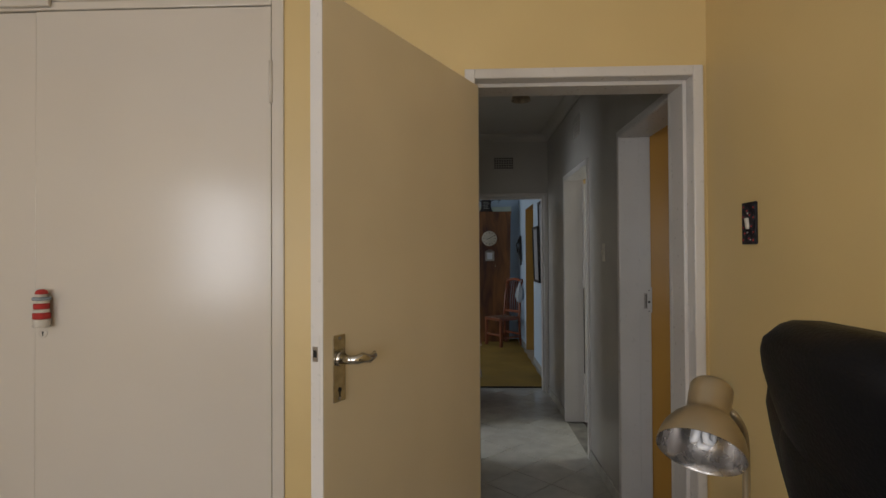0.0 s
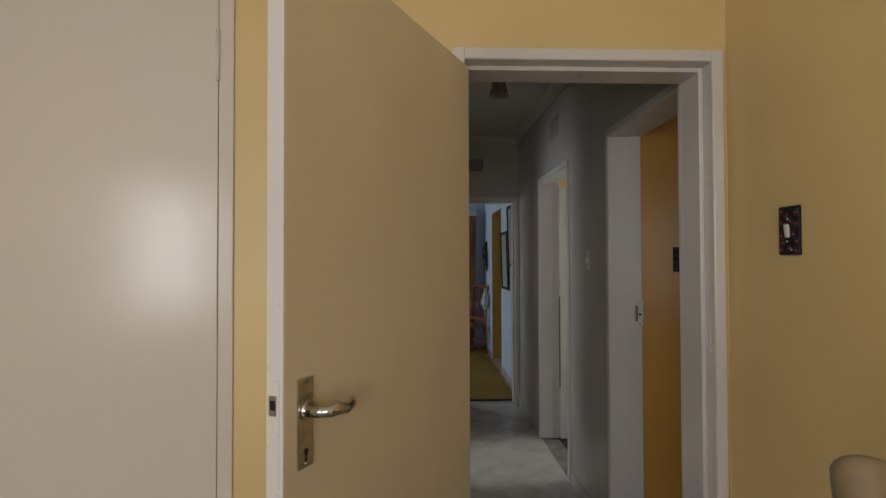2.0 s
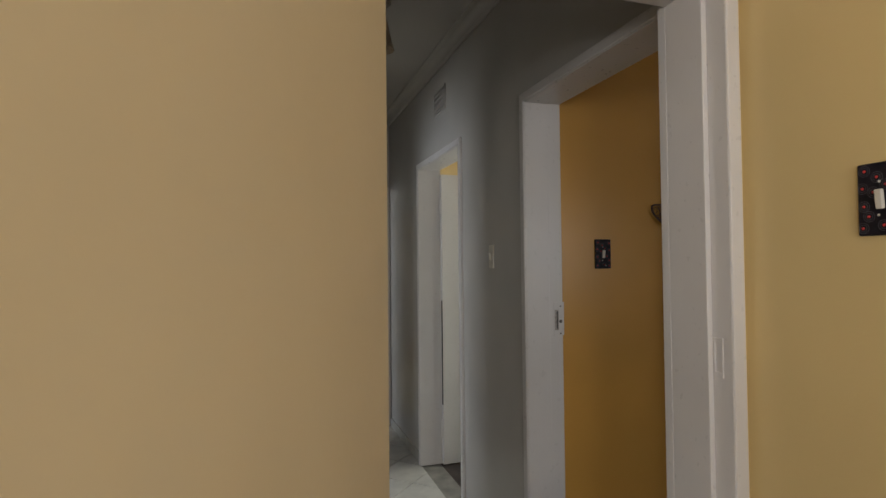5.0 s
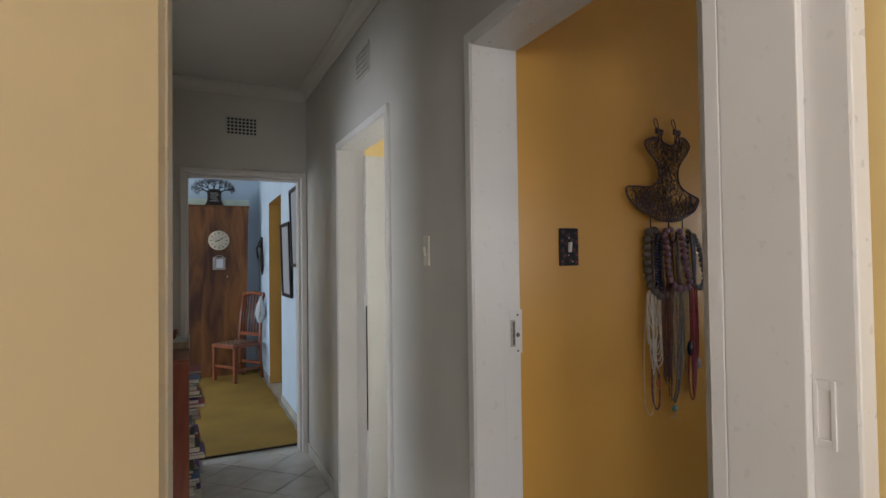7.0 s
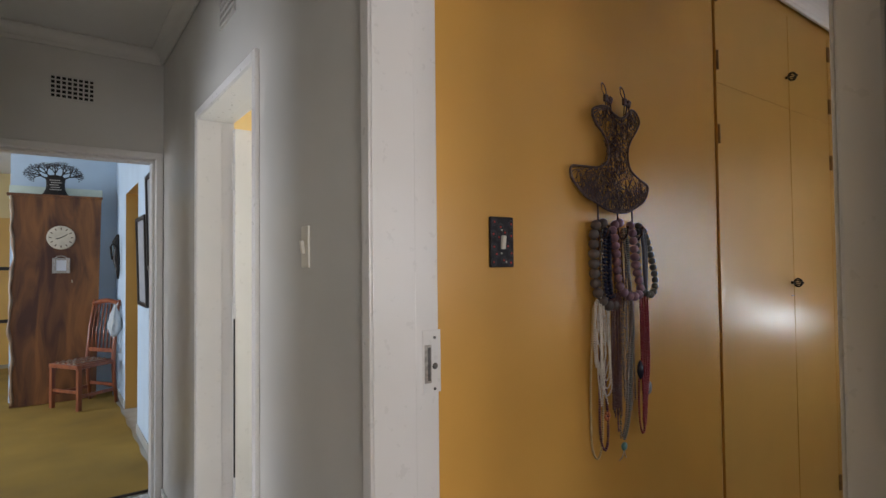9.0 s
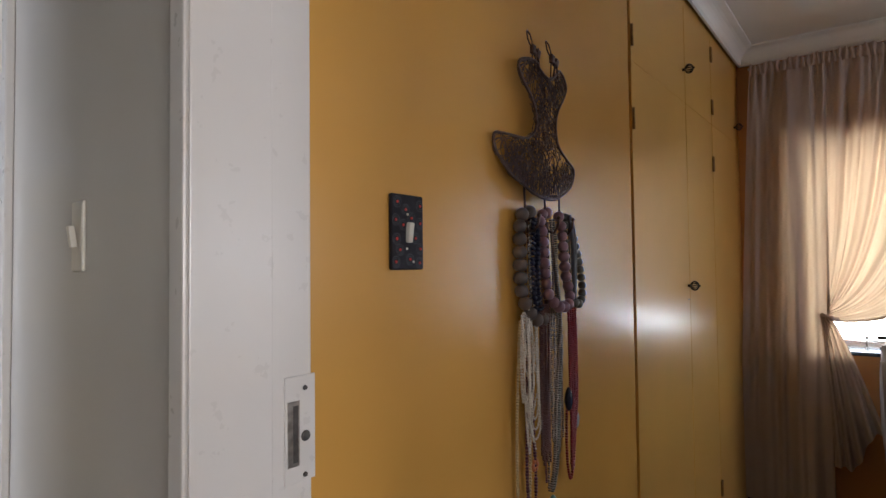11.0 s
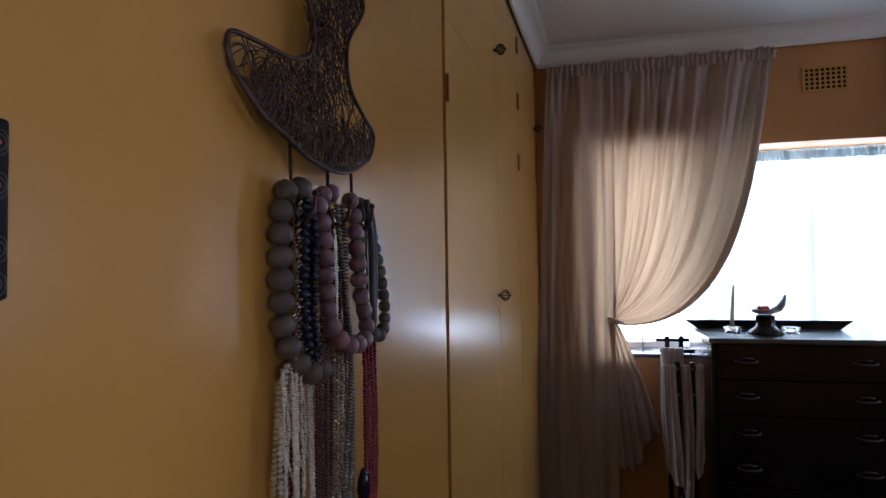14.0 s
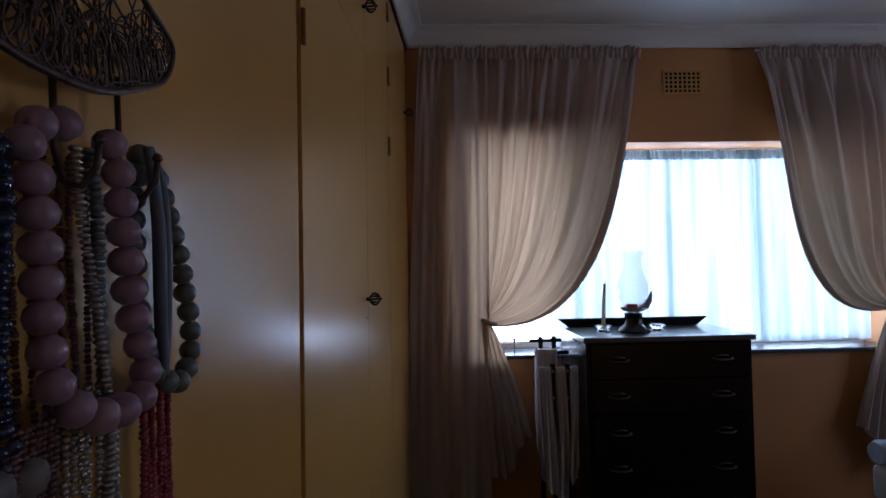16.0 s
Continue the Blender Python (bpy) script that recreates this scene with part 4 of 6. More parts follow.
for k in range(3):
    a = k * 2.094 + 0.5
    c, s_ = math.cos(a), math.sin(a)
    off = 0.012
    p = Vector((c * off, s_ * off, 0))
    q = Vector((-s_, c, 0)) * 0.0075
    pts = [hm @ (p - q + Vector((0, 0, -0.004))), hm @ (p - q + Vector((0, 0, -0.038))), hm @ (p - q * 0.6 + Vector((0, 0, -0.045))), hm @ (p + q * 0.6 + Vector((0, 0, -0.045))), hm @ (p + q + Vector((0, 0, -0.038))), hm @ (p + q + Vector((0, 0, -0.004)))]
    tube(bm, pts, 0.0052, 10)
part("bulb", bm, M_TUBE, sh, "white energy saving bulb")
bm = bmesh.new()
lm = hm @ pose(0, 0, 0, 0, 0, 20)
box(bm, 0.046, 0.0462, -0.012, 0.012, -0.040, -0.026, 0, lm)
part("sticker", bm, M_LABEL, sh, "white rating sticker")
bm = bmesh.new()
neck = [head - axis * 0.045 + Vector((0.02, 0.0, -0.02)), head + Vector((0.05, 0.012, 0.0)), head + Vector((0.072, 0.03, -0.035)), head + Vector((0.082, 0.045, -0.10)), head + Vector((0.088, 0.06, -0.2)), Vector((0.0, 0.0, 0.12)), Vector((0, 0, 0.02))]
smooth = []
for i in range(len(neck) - 1):
    p0, p1, p2, p3 = neck[max(0, i - 1)], neck[i], neck[i + 1], neck[min(len(neck) - 1, i + 2)]
    for k in range(6):
        t = k / 6
        smooth.append(0.5 * ((2 * p1) + (p2 - p0) * t + (2 * p0 - 5 * p1 + 4 * p2 - p3) * t * t + (3 * p1 - p0 - 3 * p2 + p3) * t ** 3))
smooth.append(neck[-1])
tube(bm, smooth, 0.0058, 12)
part("stem", bm, M_BRASS, lamp)
bm = bmesh.new()
lathe(bm, [(0, 0.0), (0.075, 0.0), (0.076, 0.008), (0.070, 0.018), (0.02, 0.024), (0, 0.024)], 32)
part("base", bm, M_BRASS, lamp)

# office chair with a high curved back
chair = thing("office_chair", pose(0.63, 0.495, 0, 0, 0, 90), "black high-backed leather office chair on castors", "office chair")


def padded(name, parent, w, h, t, curve, m, mat, round_=3.0, nu=22, nv=26, taper=0.0):
    """A cushion whose outline is a rounded rectangle; local x across, z up, y thick."""
    bm = bmesh.new()
    front, back = [], []
    for j in range(nv + 1):
        b = -1 + 2 * j / nv
        r1, r2 = [], []
        for i in range(nu + 1):
            a = -1 + 2 * i / nu
            # squircle mapping
            k = max(abs(a), abs(b))
            n = (abs(a) ** round_ + abs(b) ** round_) ** (1 / round_) if k > 0 else 1
            sc = k / n if n > 0 else 1
            x, z = a * sc, b * sc
            edge = max(0.0, 1 - k ** 6) ** 0.5
            px, pz = x * w / 2 * (1 - taper * (z + 1) / 2), z * h / 2
            bend = curve * (px / (w / 2)) ** 2
            r1.append(bm.verts.new(m @ Vector((px, bend - t / 2 * (0.15 + 0.85 * edge), pz))))
            r2.append(bm.verts.new(m @ Vector((px, bend + t / 2 * (0.15 + 0.85 * edge), pz))))
        front.append(r1)
        back.append(r2)
    for j in range(nv):
        for i in range(nu):
            bm.faces.new((front[j][i], front[j][i + 1], front[j + 1][i + 1], front[j + 1][i]))
            bm.faces.new((back[j][i], back[j + 1][i], back[j + 1][i + 1], back[j][i + 1]))
    rim = [(0, i) for i in range(nu)] + [(j, nu) for j in range(nv)] + [(nv, nu - i) for i in range(nu)] + [(nv - j, 0) for j in range(nv)]
    for (j0, i0), (j1, i1) in zip(rim, rim[1:] + rim[:1]):
        bm.faces.new((front[j0][i0], back[j0][i0], back[j1][i1], front[j1][i1]))
    return part(name, bm, mat, parent, smooth=True)


padded("backrest", chair, 0.37, 0.76, 0.06, -0.05, pose(0, 0.20, 0.94, -17, 0, 0), M_BLACKISH, 3.0, taper=-0.32)
padded("back_panel", chair, 0.25, 0.60, 0.05, -0.03, pose(0, 0.228, 0.985, -17, 0, 0), M_BLACKISH, 3.2)
padded("headrest", chair, 0.24, 0.15, 0.07, -0.03, pose(-0.02, 0.305, 1.285, -17, 0, 0), M_BLACKISH, 2.6)
padded("seat", chair, 0.48, 0.42, 0.10, 0.0, pose(0, 0.0, 0.50, 90, 0, 0), M_BLACKISH, 3.5)
for sx in (-1, 1):
    bm = bmesh.new()
    tube(bm, [(sx * 0.24, 0.12, 0.50), (sx * 0.29, 0.10, 0.56), (sx * 0.30, 0.05, 0.68), (sx * 0.30, -0.14, 0.70)], 0.016, 10)
    part("armrest", bm, M_BLACKISH, chair)
bm = bmesh.new()
tube(bm, [(0, 0, 0.10), (0, 0, 0.45)], 0.026, 14)
part("column", bm, M_BLACKISH, chair)
for k in range(5):
    a = k * 2 * math.pi / 5
    bm = bmesh.new()
    tube(bm, [(0, 0, 0.12), (0.19 * math.cos(a), 0.19 * math.sin(a), 0.07)], [0.024, 0.015], 8)
    leg = part("leg", bm, M_BLACKISH, chair)
    bm = bmesh.new()
    c, s_ = math.cos(a), math.sin(a)
    tube(bm, [(0.19 * c + 0.015 * s_, 0.19 * s_ - 0.015 * c, 0.027), (0.19 * c - 0.015 * s_, 0.19 * s_ + 0.015 * c, 0.027)], 0.026, 14)
    part("castor", bm, M_BLACKISH, leg)

# ---- the passage's things ----
M_SHADE = material("frosted_amber_glass", (0.55, 0.45, 0.33), 0.25, vary=0.15, scale=30, bump=0.1)
pend = thing("ceiling_lamp", pose(0.375, 3.55, PASS_CEIL - 0.001), "small ceiling lamp with a bell glass shade and brass cap", "ceiling lamp")
bm = bmesh.new()
lathe(bm, [(0, 0), (0.05, 0), (0.05, -0.01), (0.030, -0.028), (0.012, -0.034), (0.010, -0.075), (0.028, -0.08), (0.033, -0.105), (0.0, -0.107)], 24)
part("ceiling_cap", bm, M_STEEL, pend, "brass ceiling cap")
bm = bmesh.new()
lathe(bm, [(0.031, -0.095), (0.036, -0.12), (0.044, -0.16), (0.052, -0.20), (0.064, -0.235), (0.061, -0.234), (0.049, -0.20), (0.041, -0.16), (0.033, -0.122), (0.028, -0.098)], 28)
part("shade", bm, M_SHADE, pend)

M_BOOKS = [material("book_cover_" + n, c, 0.5, vary=0.12, scale=30) for n, c in (("cream", (0.5, 0.45, 0.36)), ("blue", (0.08, 0.13, 0.26)), ("purple", (0.13, 0.06, 0.24)), ("red", (0.30, 0.05, 0.04)), ("black", (0.03, 0.03, 0.035)), ("green", (0.08, 0.16, 0.09)), ("grey", (0.34, 0.34, 0.36)))]
M_PAPER = material("paper_edges", (0.58, 0.54, 0.46), 0.9, vary=0.1, scale=60, bump=0.3, grain=400)
case = thing("bookcase", pose(-0.138, 4.75, 0), "low red-brown wooden bookcase standing in the passage", "bookcase")
bm = bmesh.new()
box(bm, 0, 0.205, 0, 0.018, 0, 0.868, 0.002)
part("side_panel", bm, M_REDWOOD, case)
bm = bmesh.new()
box(bm, 0, 0.205, 0.832, 0.85, 0, 0.868, 0.002)
part("side_panel", bm, M_REDWOOD, case)
bm = bmesh.new()
box(bm, 0, 0.205, 0, 0.85, 0.8685, 0.886, 0.003)
part("top", bm, M_REDWOOD, case)
for z in (0.06, 0.32, 0.58):
    bm = bmesh.new()
    box(bm, 0.008, 0.2, 0.0185, 0.8315, z, z + 0.016, 0.001)
    part("shelf", bm, M_REDWOOD, case)
bm = bmesh.new()
box(bm, 0.001, 0.007, 0.0185, 0.8315, 0.06, 0.868)
part("back_panel", bm, M_REDWOOD, case)


def book(m, w, d, h, cover):
    """A closed book lying or standing by its pose: w thick, d deep, h high."""
    b = thing("book", m, "closed book with worn covers", "book", "books on the bookcase")
    bm = bmesh.new()
    box(bm, 0, 0.002, 0, d, 0, h, 0.0004)
    box(bm, w - 0.002, w, 0, d, 0, h, 0.0004)
    box(bm, 0.0022, w - 0.0022, d - 0.002, d, 0, h)
    part("cover", bm, cover, b)
    bm = bmesh.new()
    box(bm, 0.0024, w - 0.0024, 0.003, d - 0.0024, 0.003, h - 0.003)
    part("page_block", bm, M_PAPER, b)
    return b


rnd = random.Random(12)
for z in (0.0765, 0.3365, 0.5965):
    stack = z
    # two flat piles and a standing row a shelf
    for y0 in (0.03, 0.26):
        stack = z
        while stack < z + 0.19:
            th = rnd.uniform(0.010, 0.03)
            if stack + th > z + 0.215:
                break
            d, h = rnd.uniform(0.17, 0.24), rnd.uniform(0.14, 0.20)
            book(Matrix(((0, 1, 0, -0.126 + rnd.uniform(0.0, 0.045)), (0, 0, 1, 4.75 + y0 + rnd.uniform(0, 0.015)), (1, 0, 0, stack + 0.0005), (0, 0, 0, 1))), th, d, h, rnd.choice(M_BOOKS))
            stack += th + 0.001
    y = 0.50
    while y < 0.79:
        th = rnd.uniform(0.015, 0.035)
        book(Matrix(((0, 1, 0, -0.125), (-1, 0, 0, 4.75 + y + th), (0, 0, 1, z + 0.0005), (0, 0, 0, 1))), th, rnd.uniform(0.14, 0.18), rnd.uniform(0.16, 0.22), rnd.choice(M_BOOKS))
        y += th + 0.001
# on the bookcase
tray = thing("wooden_tray", pose(-0.03, 5.20, 0.8865), "pale wooden tray with papers standing on the bookcase", "tray")
bm = bmesh.new()
box(bm, -0.08, 0.09, -0.02, 0.36, 0.0, 0.008, 0.002)
box(bm, -0.08, 0.09, -0.032, -0.0205, 0.0, 0.04, 0.002)
box(bm, 0.0905, 0.102, -0.032, 0.36, 0.0, 0.04, 0.002)
box(bm, -0.0915, -0.0805, -0.032, 0.36, 0.0, 0.04, 0.002)
part("tray_body", bm, wood("pale_tray_wood", (0.36, 0.27, 0.19), (0.22, 0.16, 0.11)), tray)
papers = thing("papers", pose(-0.03, 5.2, 0.8955), "loose pile of papers in the tray", "papers")
for k in range(7):
    bm = bmesh.new()
    a = random.uniform(-6, 6)
    box(bm, -0.065, 0.07, 0.0, 0.30, 0.004 * k, 0.004 * k + 0.0032, 0, pose(0.0, 0.01, 0, 0, 0, a))
    part("sheet", bm, M_PAPER, papers)
frame_ = thing("picture_frame", pose(-0.118, 4.84, 0.8868), "small leaning picture frame on the bookcase", "picture frame")
bm = bmesh.new()
pm = pose(0.012, 0, 0, 0, 12, 0)
for a0, a1, b0, b1 in ((0, 0.015, 0, 0.18), (0.135, 0.15, 0, 0.18), (0.0151, 0.1349, 0, 0.015), (0.0151, 0.1349, 0.165, 0.18)):
    box(bm, 0, 0.014, a0, a1, b0, b1, 0.002, pm)
part("moulding", bm, M_BLACK, frame_, "dark frame moulding")
bm = bmesh.new()
box(bm, 0.003, 0.006, 0.0152, 0.1348, 0.0152, 0.1648, 0, pm)
part("picture", bm, M_BOOKS[6], frame_, "faded grey picture")
slate = thing("folder", pose(-0.105, 5.02, 0.8868), "pale folder leaning on the wall behind", "folder")
bm = bmesh.new()
box(bm, 0, 0.010, 0, 0.13, 0, 0.17, 0.002, pose(0.02, 0, 0, 0, -14, 0))
part("cover", bm, M_PAPER, slate)
bird = thing("wooden_bird", pose(-0.04, 5.28, 0.9245), "small carved wooden bird with a raised tail on the papers", "ornament")
bm = bmesh.new()
bmesh.ops.create_icosphere(bm, subdivisions=3, radius=0.03, matrix=pose(0, 0, 0.030) @ Matrix.Diagonal((1.3, 0.8, 0.9, 1)))
part("bird_body", bm, M_REDWOOD, bird, smooth=True)
bm = bmesh.new()
tube(bm, [(-0.03, 0, 0.035), (-0.05, 0, 0.07), (-0.055, 0, 0.11)], [0.012, 0.009, 0.003], 8)
part("tail", bm, M_BLACK, bird)
bm = bmesh.new()
bmesh.ops.create_icosphere(bm, subdivisions=2, radius=0.017, matrix=pose(0.034, 0, 0.055))
part("head", bm, M_REDWOOD, bird, smooth=True)

# ---- the lounge's things ----
rug = thing("rug", pose(-0.9, 8.4, 0), "worn mustard yellow carpet on the lounge floor", "carpet")
bm = bmesh.new()
NX, NY = 60, 90
g = [[bm.verts.new((lerp(-2.2, 1.775, i / NX) + 0.006 * math.sin(j * 0.9), lerp(-2.58, 3.2, j / NY) + 0.01 * math.sin(i * 0.4), 0.006 + 0.0035 * noise.noise(Vector((i * 0.3, j * 0.3, 0))))) for j in range(NY + 1)] for i in range(NX + 1)]
for i in range(NX):
    for j in range(NY):
        bm.faces.new((g[i][j], g[i + 1][j], g[i + 1][j + 1], g[i][j + 1])).smooth = True
part("carpet_body", bm, M_RUG, rug)
bm = bmesh.new()
tube(bm, [(-2.2, -2.585, 0.004), (1.78, -2.585, 0.004)], 0.008, 6)
part("bound_edge", bm, M_FLOOR_DARK, rug, "dark bound edge")

slabm = thing("wood_slab", pose(0.0, 8.80, 0.0135), "tall dark brown wood slab with a live pale edge leaning upright", "wood slab")
bm = bmesh.new()
N = 48
ring = []
for j in range(N + 1):
    z = 2.088 * j / N
    wav = 0.012 * math.sin(z * 5.1) + 0.008 * math.sin(z * 13 + 1) + 0.004 * math.sin(z * 31)
    right = 0.715 + 0.04 * z / 2.1
    ring.append([bm.verts.new(p) for p in ((0.012 + wav + (-0.02 if z < 0.15 else 0), 0.0, z), (right, 0.0, z), (right, 0.055, z), (0.0 + wav, 0.055, z))])
for A, B in zip(ring, ring[1:]):
    for k in range(4):
        bm.faces.new((A[k], A[(k + 1) % 4], B[(k + 1) % 4], B[k]))
bm.faces.new(ring[0])
bm.faces.new(ring[-1])
part("slab_body", bm, M_SLAB, slabm)
bm = bmesh.new()
box(bm, -0.035, 0.765, -0.012, 0.066, 2.0885, 2.115, 0.004)
part("top_board", bm, M_SLAB, slabm, "overhanging dark top board")
bm = bmesh.new()
pts = [(0.006 + 0.012 * math.sin(z * 5.1) + 0.008 * math.sin(z * 13 + 1) + 0.004 * math.sin(z * 31), 0.0, z) for z in [0.02 + 2.07 * j / 60 for j in range(61)]]
tube(bm, pts, [0.013 + 0.004 * math.sin(j * 0.7) for j in range(61)], 8)
part("live_edge", bm, wood("pale_sapwood", (0.36, 0.25, 0.15), (0.2, 0.11, 0.06)), slabm, "pale wavy live edge")
ledge = thing("pelmet", pose(-0.02, 8.90, 2.08), "pale green-white ledge box behind the slab's top", "pelmet")
bm = bmesh.new()
box(bm, 0, 0.79, 0, 0.19, 0, 0.135, 0.004)
part("pelmet_box", bm, material("pale_green_white_paint", (0.60, 0.66, 0.56), 0.5), ledge)
for x in (0.15, 0.62):
    bm = bmesh.new()
    box(bm, x, x + 0.03, 0.05, 0.2, -2.07, -0.001)
    part("post", bm, M_BLUE, ledge)

clock = thing("wall_clock", pose(0.405, 8.799, 1.69), "round cream wall clock hanging on the wood slab", "clock")
bm = bmesh.new()
lathe(bm, [(0, 0.0), (0.118, 0.0), (0.122, 0.006), (0.118, 0.016), (0.112, 0.018), (0, 0.017)], 40, pose(0, 0, 0, 90, 0, 0))
part("dial", bm, material("cream_clock_face", (0.58, 0.50, 0.38), 0.5, vary=0.1, scale=14), clock)
for k in range(12):
    a = k * math.pi / 6
    bm = bmesh.new()
    box(bm, -0.0045, 0.0045, -0.0205, -0.0185, 0.080, 0.103, 0, pose(0, 0, 0, 0, math.degrees(a), 0))
    part("hour_mark", bm, M_WIRE, clock)
for a, ln, w in ((58, 0.062, 0.004), (250, 0.045, 0.005)):
    bm = bmesh.new()
    box(bm, -w, w, -0.0235, -0.0215, -0.01, ln, 0, pose(0, 0, 0, 0, a, 0))
    part("clock_hand", bm, M_BLACK, clock)
cal = thing("picture_frame", pose(0.408, 8.799, 1.405), "small ornate silver frame with a white card on the slab", "picture frame")
bm = bmesh.new()
for x0, x1, z0, z1 in ((-0.075, -0.042, -0.08, 0.075), (0.042, 0.075, -0.08, 0.075), (-0.0418, 0.0418, 0.052, 0.075), (-0.0418, 0.0418, -0.08, -0.055)):
    box(bm, x0, x1, -0.014, 0, z0, z1, 0.004)
tube(bm, [(-0.05, -0.006, 0.075), (-0.03, -0.006, 0.092), (0, -0.006, 0.098), (0.03, -0.006, 0.092), (0.05, -0.006, 0.075)], 0.006, 8)
part("moulding", bm, M_STEEL, cal)
bm = bmesh.new()
box(bm, -0.0416, 0.0416, -0.006, -0.001, -0.0548, 0.0518)
part("card", bm, M_LABEL, cal, "white card")
hook = thing("hook", pose(0.50, 8.799, 1.25), "small brass hook screwed into the wood slab", "hook")
bm = bmesh.new()
tube(bm, [(0, 0, 0), (0, -0.02, 0), (0, -0.03, -0.012), (0, -0.024, -0.024)], 0.006, 8)
part("hook_wire", bm, M_BRASS, hook)

# iron baobab on the slab
tree = thing("metal_tree", pose(0.355, 8.828, 2.1285), "black iron baobab tree sculpture standing on the slab", "sculpture")
bm = bmesh.new()
lathe(bm, [(0.0, 0.0), (0.115, 0.0), (0.10, 0.02), (0.082, 0.06), (0.078, 0.12), (0.085, 0.17), (0.06, 0.20), (0, 0.21)], 20, Matrix.Diagonal((1, 0.28, 1, 1)))
part("trunk", bm, M_BLACK, tree)
for k in range(5):
    bm = bmesh.new()
    z = 0.05 + 0.024 * k
    box(bm, -0.05 + 0.01 * (k % 2), 0.05 - 0.012 * (k % 3), -0.027, -0.024, z, z + 0.009)
    part("text_bar", bm, M_STEEL, tree, "grey bar of unreadable lettering")
rnd = random.Random(4)
bm = bmesh.new()


def twig(p, a, ln, r, depth):
    q = p + Vector((math.sin(a) * ln, rnd.uniform(-0.01, 0.01), math.cos(a) * ln))
    mid = (p + q) / 2 + Vector((rnd.uniform(-0.1, 0.1) * ln, 0, rnd.uniform(-0.1, 0.1) * ln))
    tube(bm, [p, mid, q], [r, r * 0.85, r * 0.6], 5)
    if depth:
        for da in (-0.62, -0.05, 0.55) if depth > 1 else (-0.5, 0.45):
            twig(q, a + da + rnd.uniform(-0.2, 0.2), ln * rnd.uniform(0.66, 0.82), r * 0.68, depth - 1)


for x, a in ((-0.06, -1.15), (-0.035, -0.6), (0.0, -0.05), (0.03, 0.5), (0.06, 1.1)):
    twig(Vector((x, 0, 0.18)), a, 0.066, 0.011, 4)
bmesh.ops.scale(bm, vec=(1.0, 1.0, 0.92), verts=bm.verts)
part("branches", bm, M_BLACK, tree)["kind"] = "stuff"

# dining chair
dc = thing("dining_chair", pose(0.60, 8.50, 0.0135, 0, 0, -57.3), "orange-brown wooden chair with slatted back and woven seat", "chair")
M_CHAIR = wood("orange_brown_chair_wood", (0.27, 0.075, 0.024), (0.14, 0.032, 0.013), 0.35)
for x in (-0.19, 0.19):
    bm = bmesh.new()
    box(bm, x - 0.019, x + 0.019, -0.205, -0.167, 0, 0.42, 0.004)
    part("leg", bm, M_CHAIR, dc)
    bm = bmesh.new()
    tube(bm, [(x, 0.20, 0.0), (x, 0.175, 0.22), (x, 0.165, 0.43), (x * 0.98, 0.19, 0.75), (x * 0.96, 0.235, 1.03)], [0.017, 0.019, 0.021, 0.018, 0.013], 8)
    part("back_post", bm, M_CHAIR, dc)
bm = bmesh.new()
box(bm, -0.205, 0.205, -0.215, 0.165, 0.395, 0.435, 0.008)
part("seat_frame", bm, M_CHAIR, dc)
M_WEAVE = material("woven_seat_cord", (0.38, 0.30, 0.22), 0.9, vary=0.3, scale=60, bump=0.8, grain=200)
for k in range(9):
    bm = bmesh.new()
    x = -0.16 + 0.04 * k
    tube(bm, [(x, -0.19 + 0.38 * j / 12, 0.438 + 0.004 * (1 if (j + k) % 2 else -1)) for j in range(12)], 0.010, 6)
    part("seat_strap", bm, M_WEAVE if k % 2 else M_CHAIR, dc)
for y in (-0.186, 0.185):
    bm = bmesh.new()
    box(bm, -0.17, 0.17, y - 0.01, y + 0.01, 0.16, 0.19, 0.003)
    part("stretcher", bm, M_CHAIR, dc)
for x in (-0.19, 0.19):
    bm = bmesh.new()
    box(bm, x - 0.008, x + 0.008, -0.166, 0.165, 0.12, 0.15, 0.003)
    part("stretcher", bm, M_CHAIR, dc)
bm = bmesh.new()
pts = [(0.19 * a, 0.232 + 0.01 * (1 - a * a), 0.985 + 0.035 * math.cos(a * 1.5)) for a in [-1 + k / 8 for k in range(17)]]
tube(bm, pts, 0.024, 8)
part("top_rail", bm, M_CHAIR, dc)
bm = bmesh.new()
box(bm, -0.18, 0.18, 0.165, 0.185, 0.50, 0.54, 0.004)
part("lower_rail", bm, M_CHAIR, dc)
for k in range(6):
    x = -0.135 + 0.054 * k
    bm = bmesh.new()
    tube(bm, [(x, 0.175, 0.52), (x, 0.183, 0.7), (x, 0.225, 0.99)], 0.0085, 6)
    part("slat", bm, M_CHAIR, dc)
bag = thing("plastic_bag", pose(0.60, 8.50, 0, 0, 0, -57.3), "crumpled pale plastic bag hanging from the chair's back", "bag")
bm = bmesh.new()
bmesh.ops.create_icosphere(bm, subdivisions=4, radius=1)
for v in bm.verts:
    n = noise.noise(v.co * 2.3) * 0.22 + noise.noise(v.co * 6) * 0.12
    w = 0.35 + 0.65 * min(1, max(0, (0.9 - v.co.z) / 1.1))
    v.co = Vector((0.215 + v.co.x * 0.075 * w * (1 + n), 0.16 + v.co.y * 0.06 * w * (1 + n), 0.84 + v.co.z * 0.165 * (1 + n * 0.4)))
part("bag_body", bm, cloth("pale_plastic_film", (0.55, 0.58, 0.60), 0.2, weave=90), bag, smooth=True)
bm = bmesh.new()
tube(bm, [(0.19, 0.175, 0.96), (0.185, 0.22, 1.02), (0.20, 0.255, 1.0), (0.205, 0.22, 0.95)], 0.006, 6)
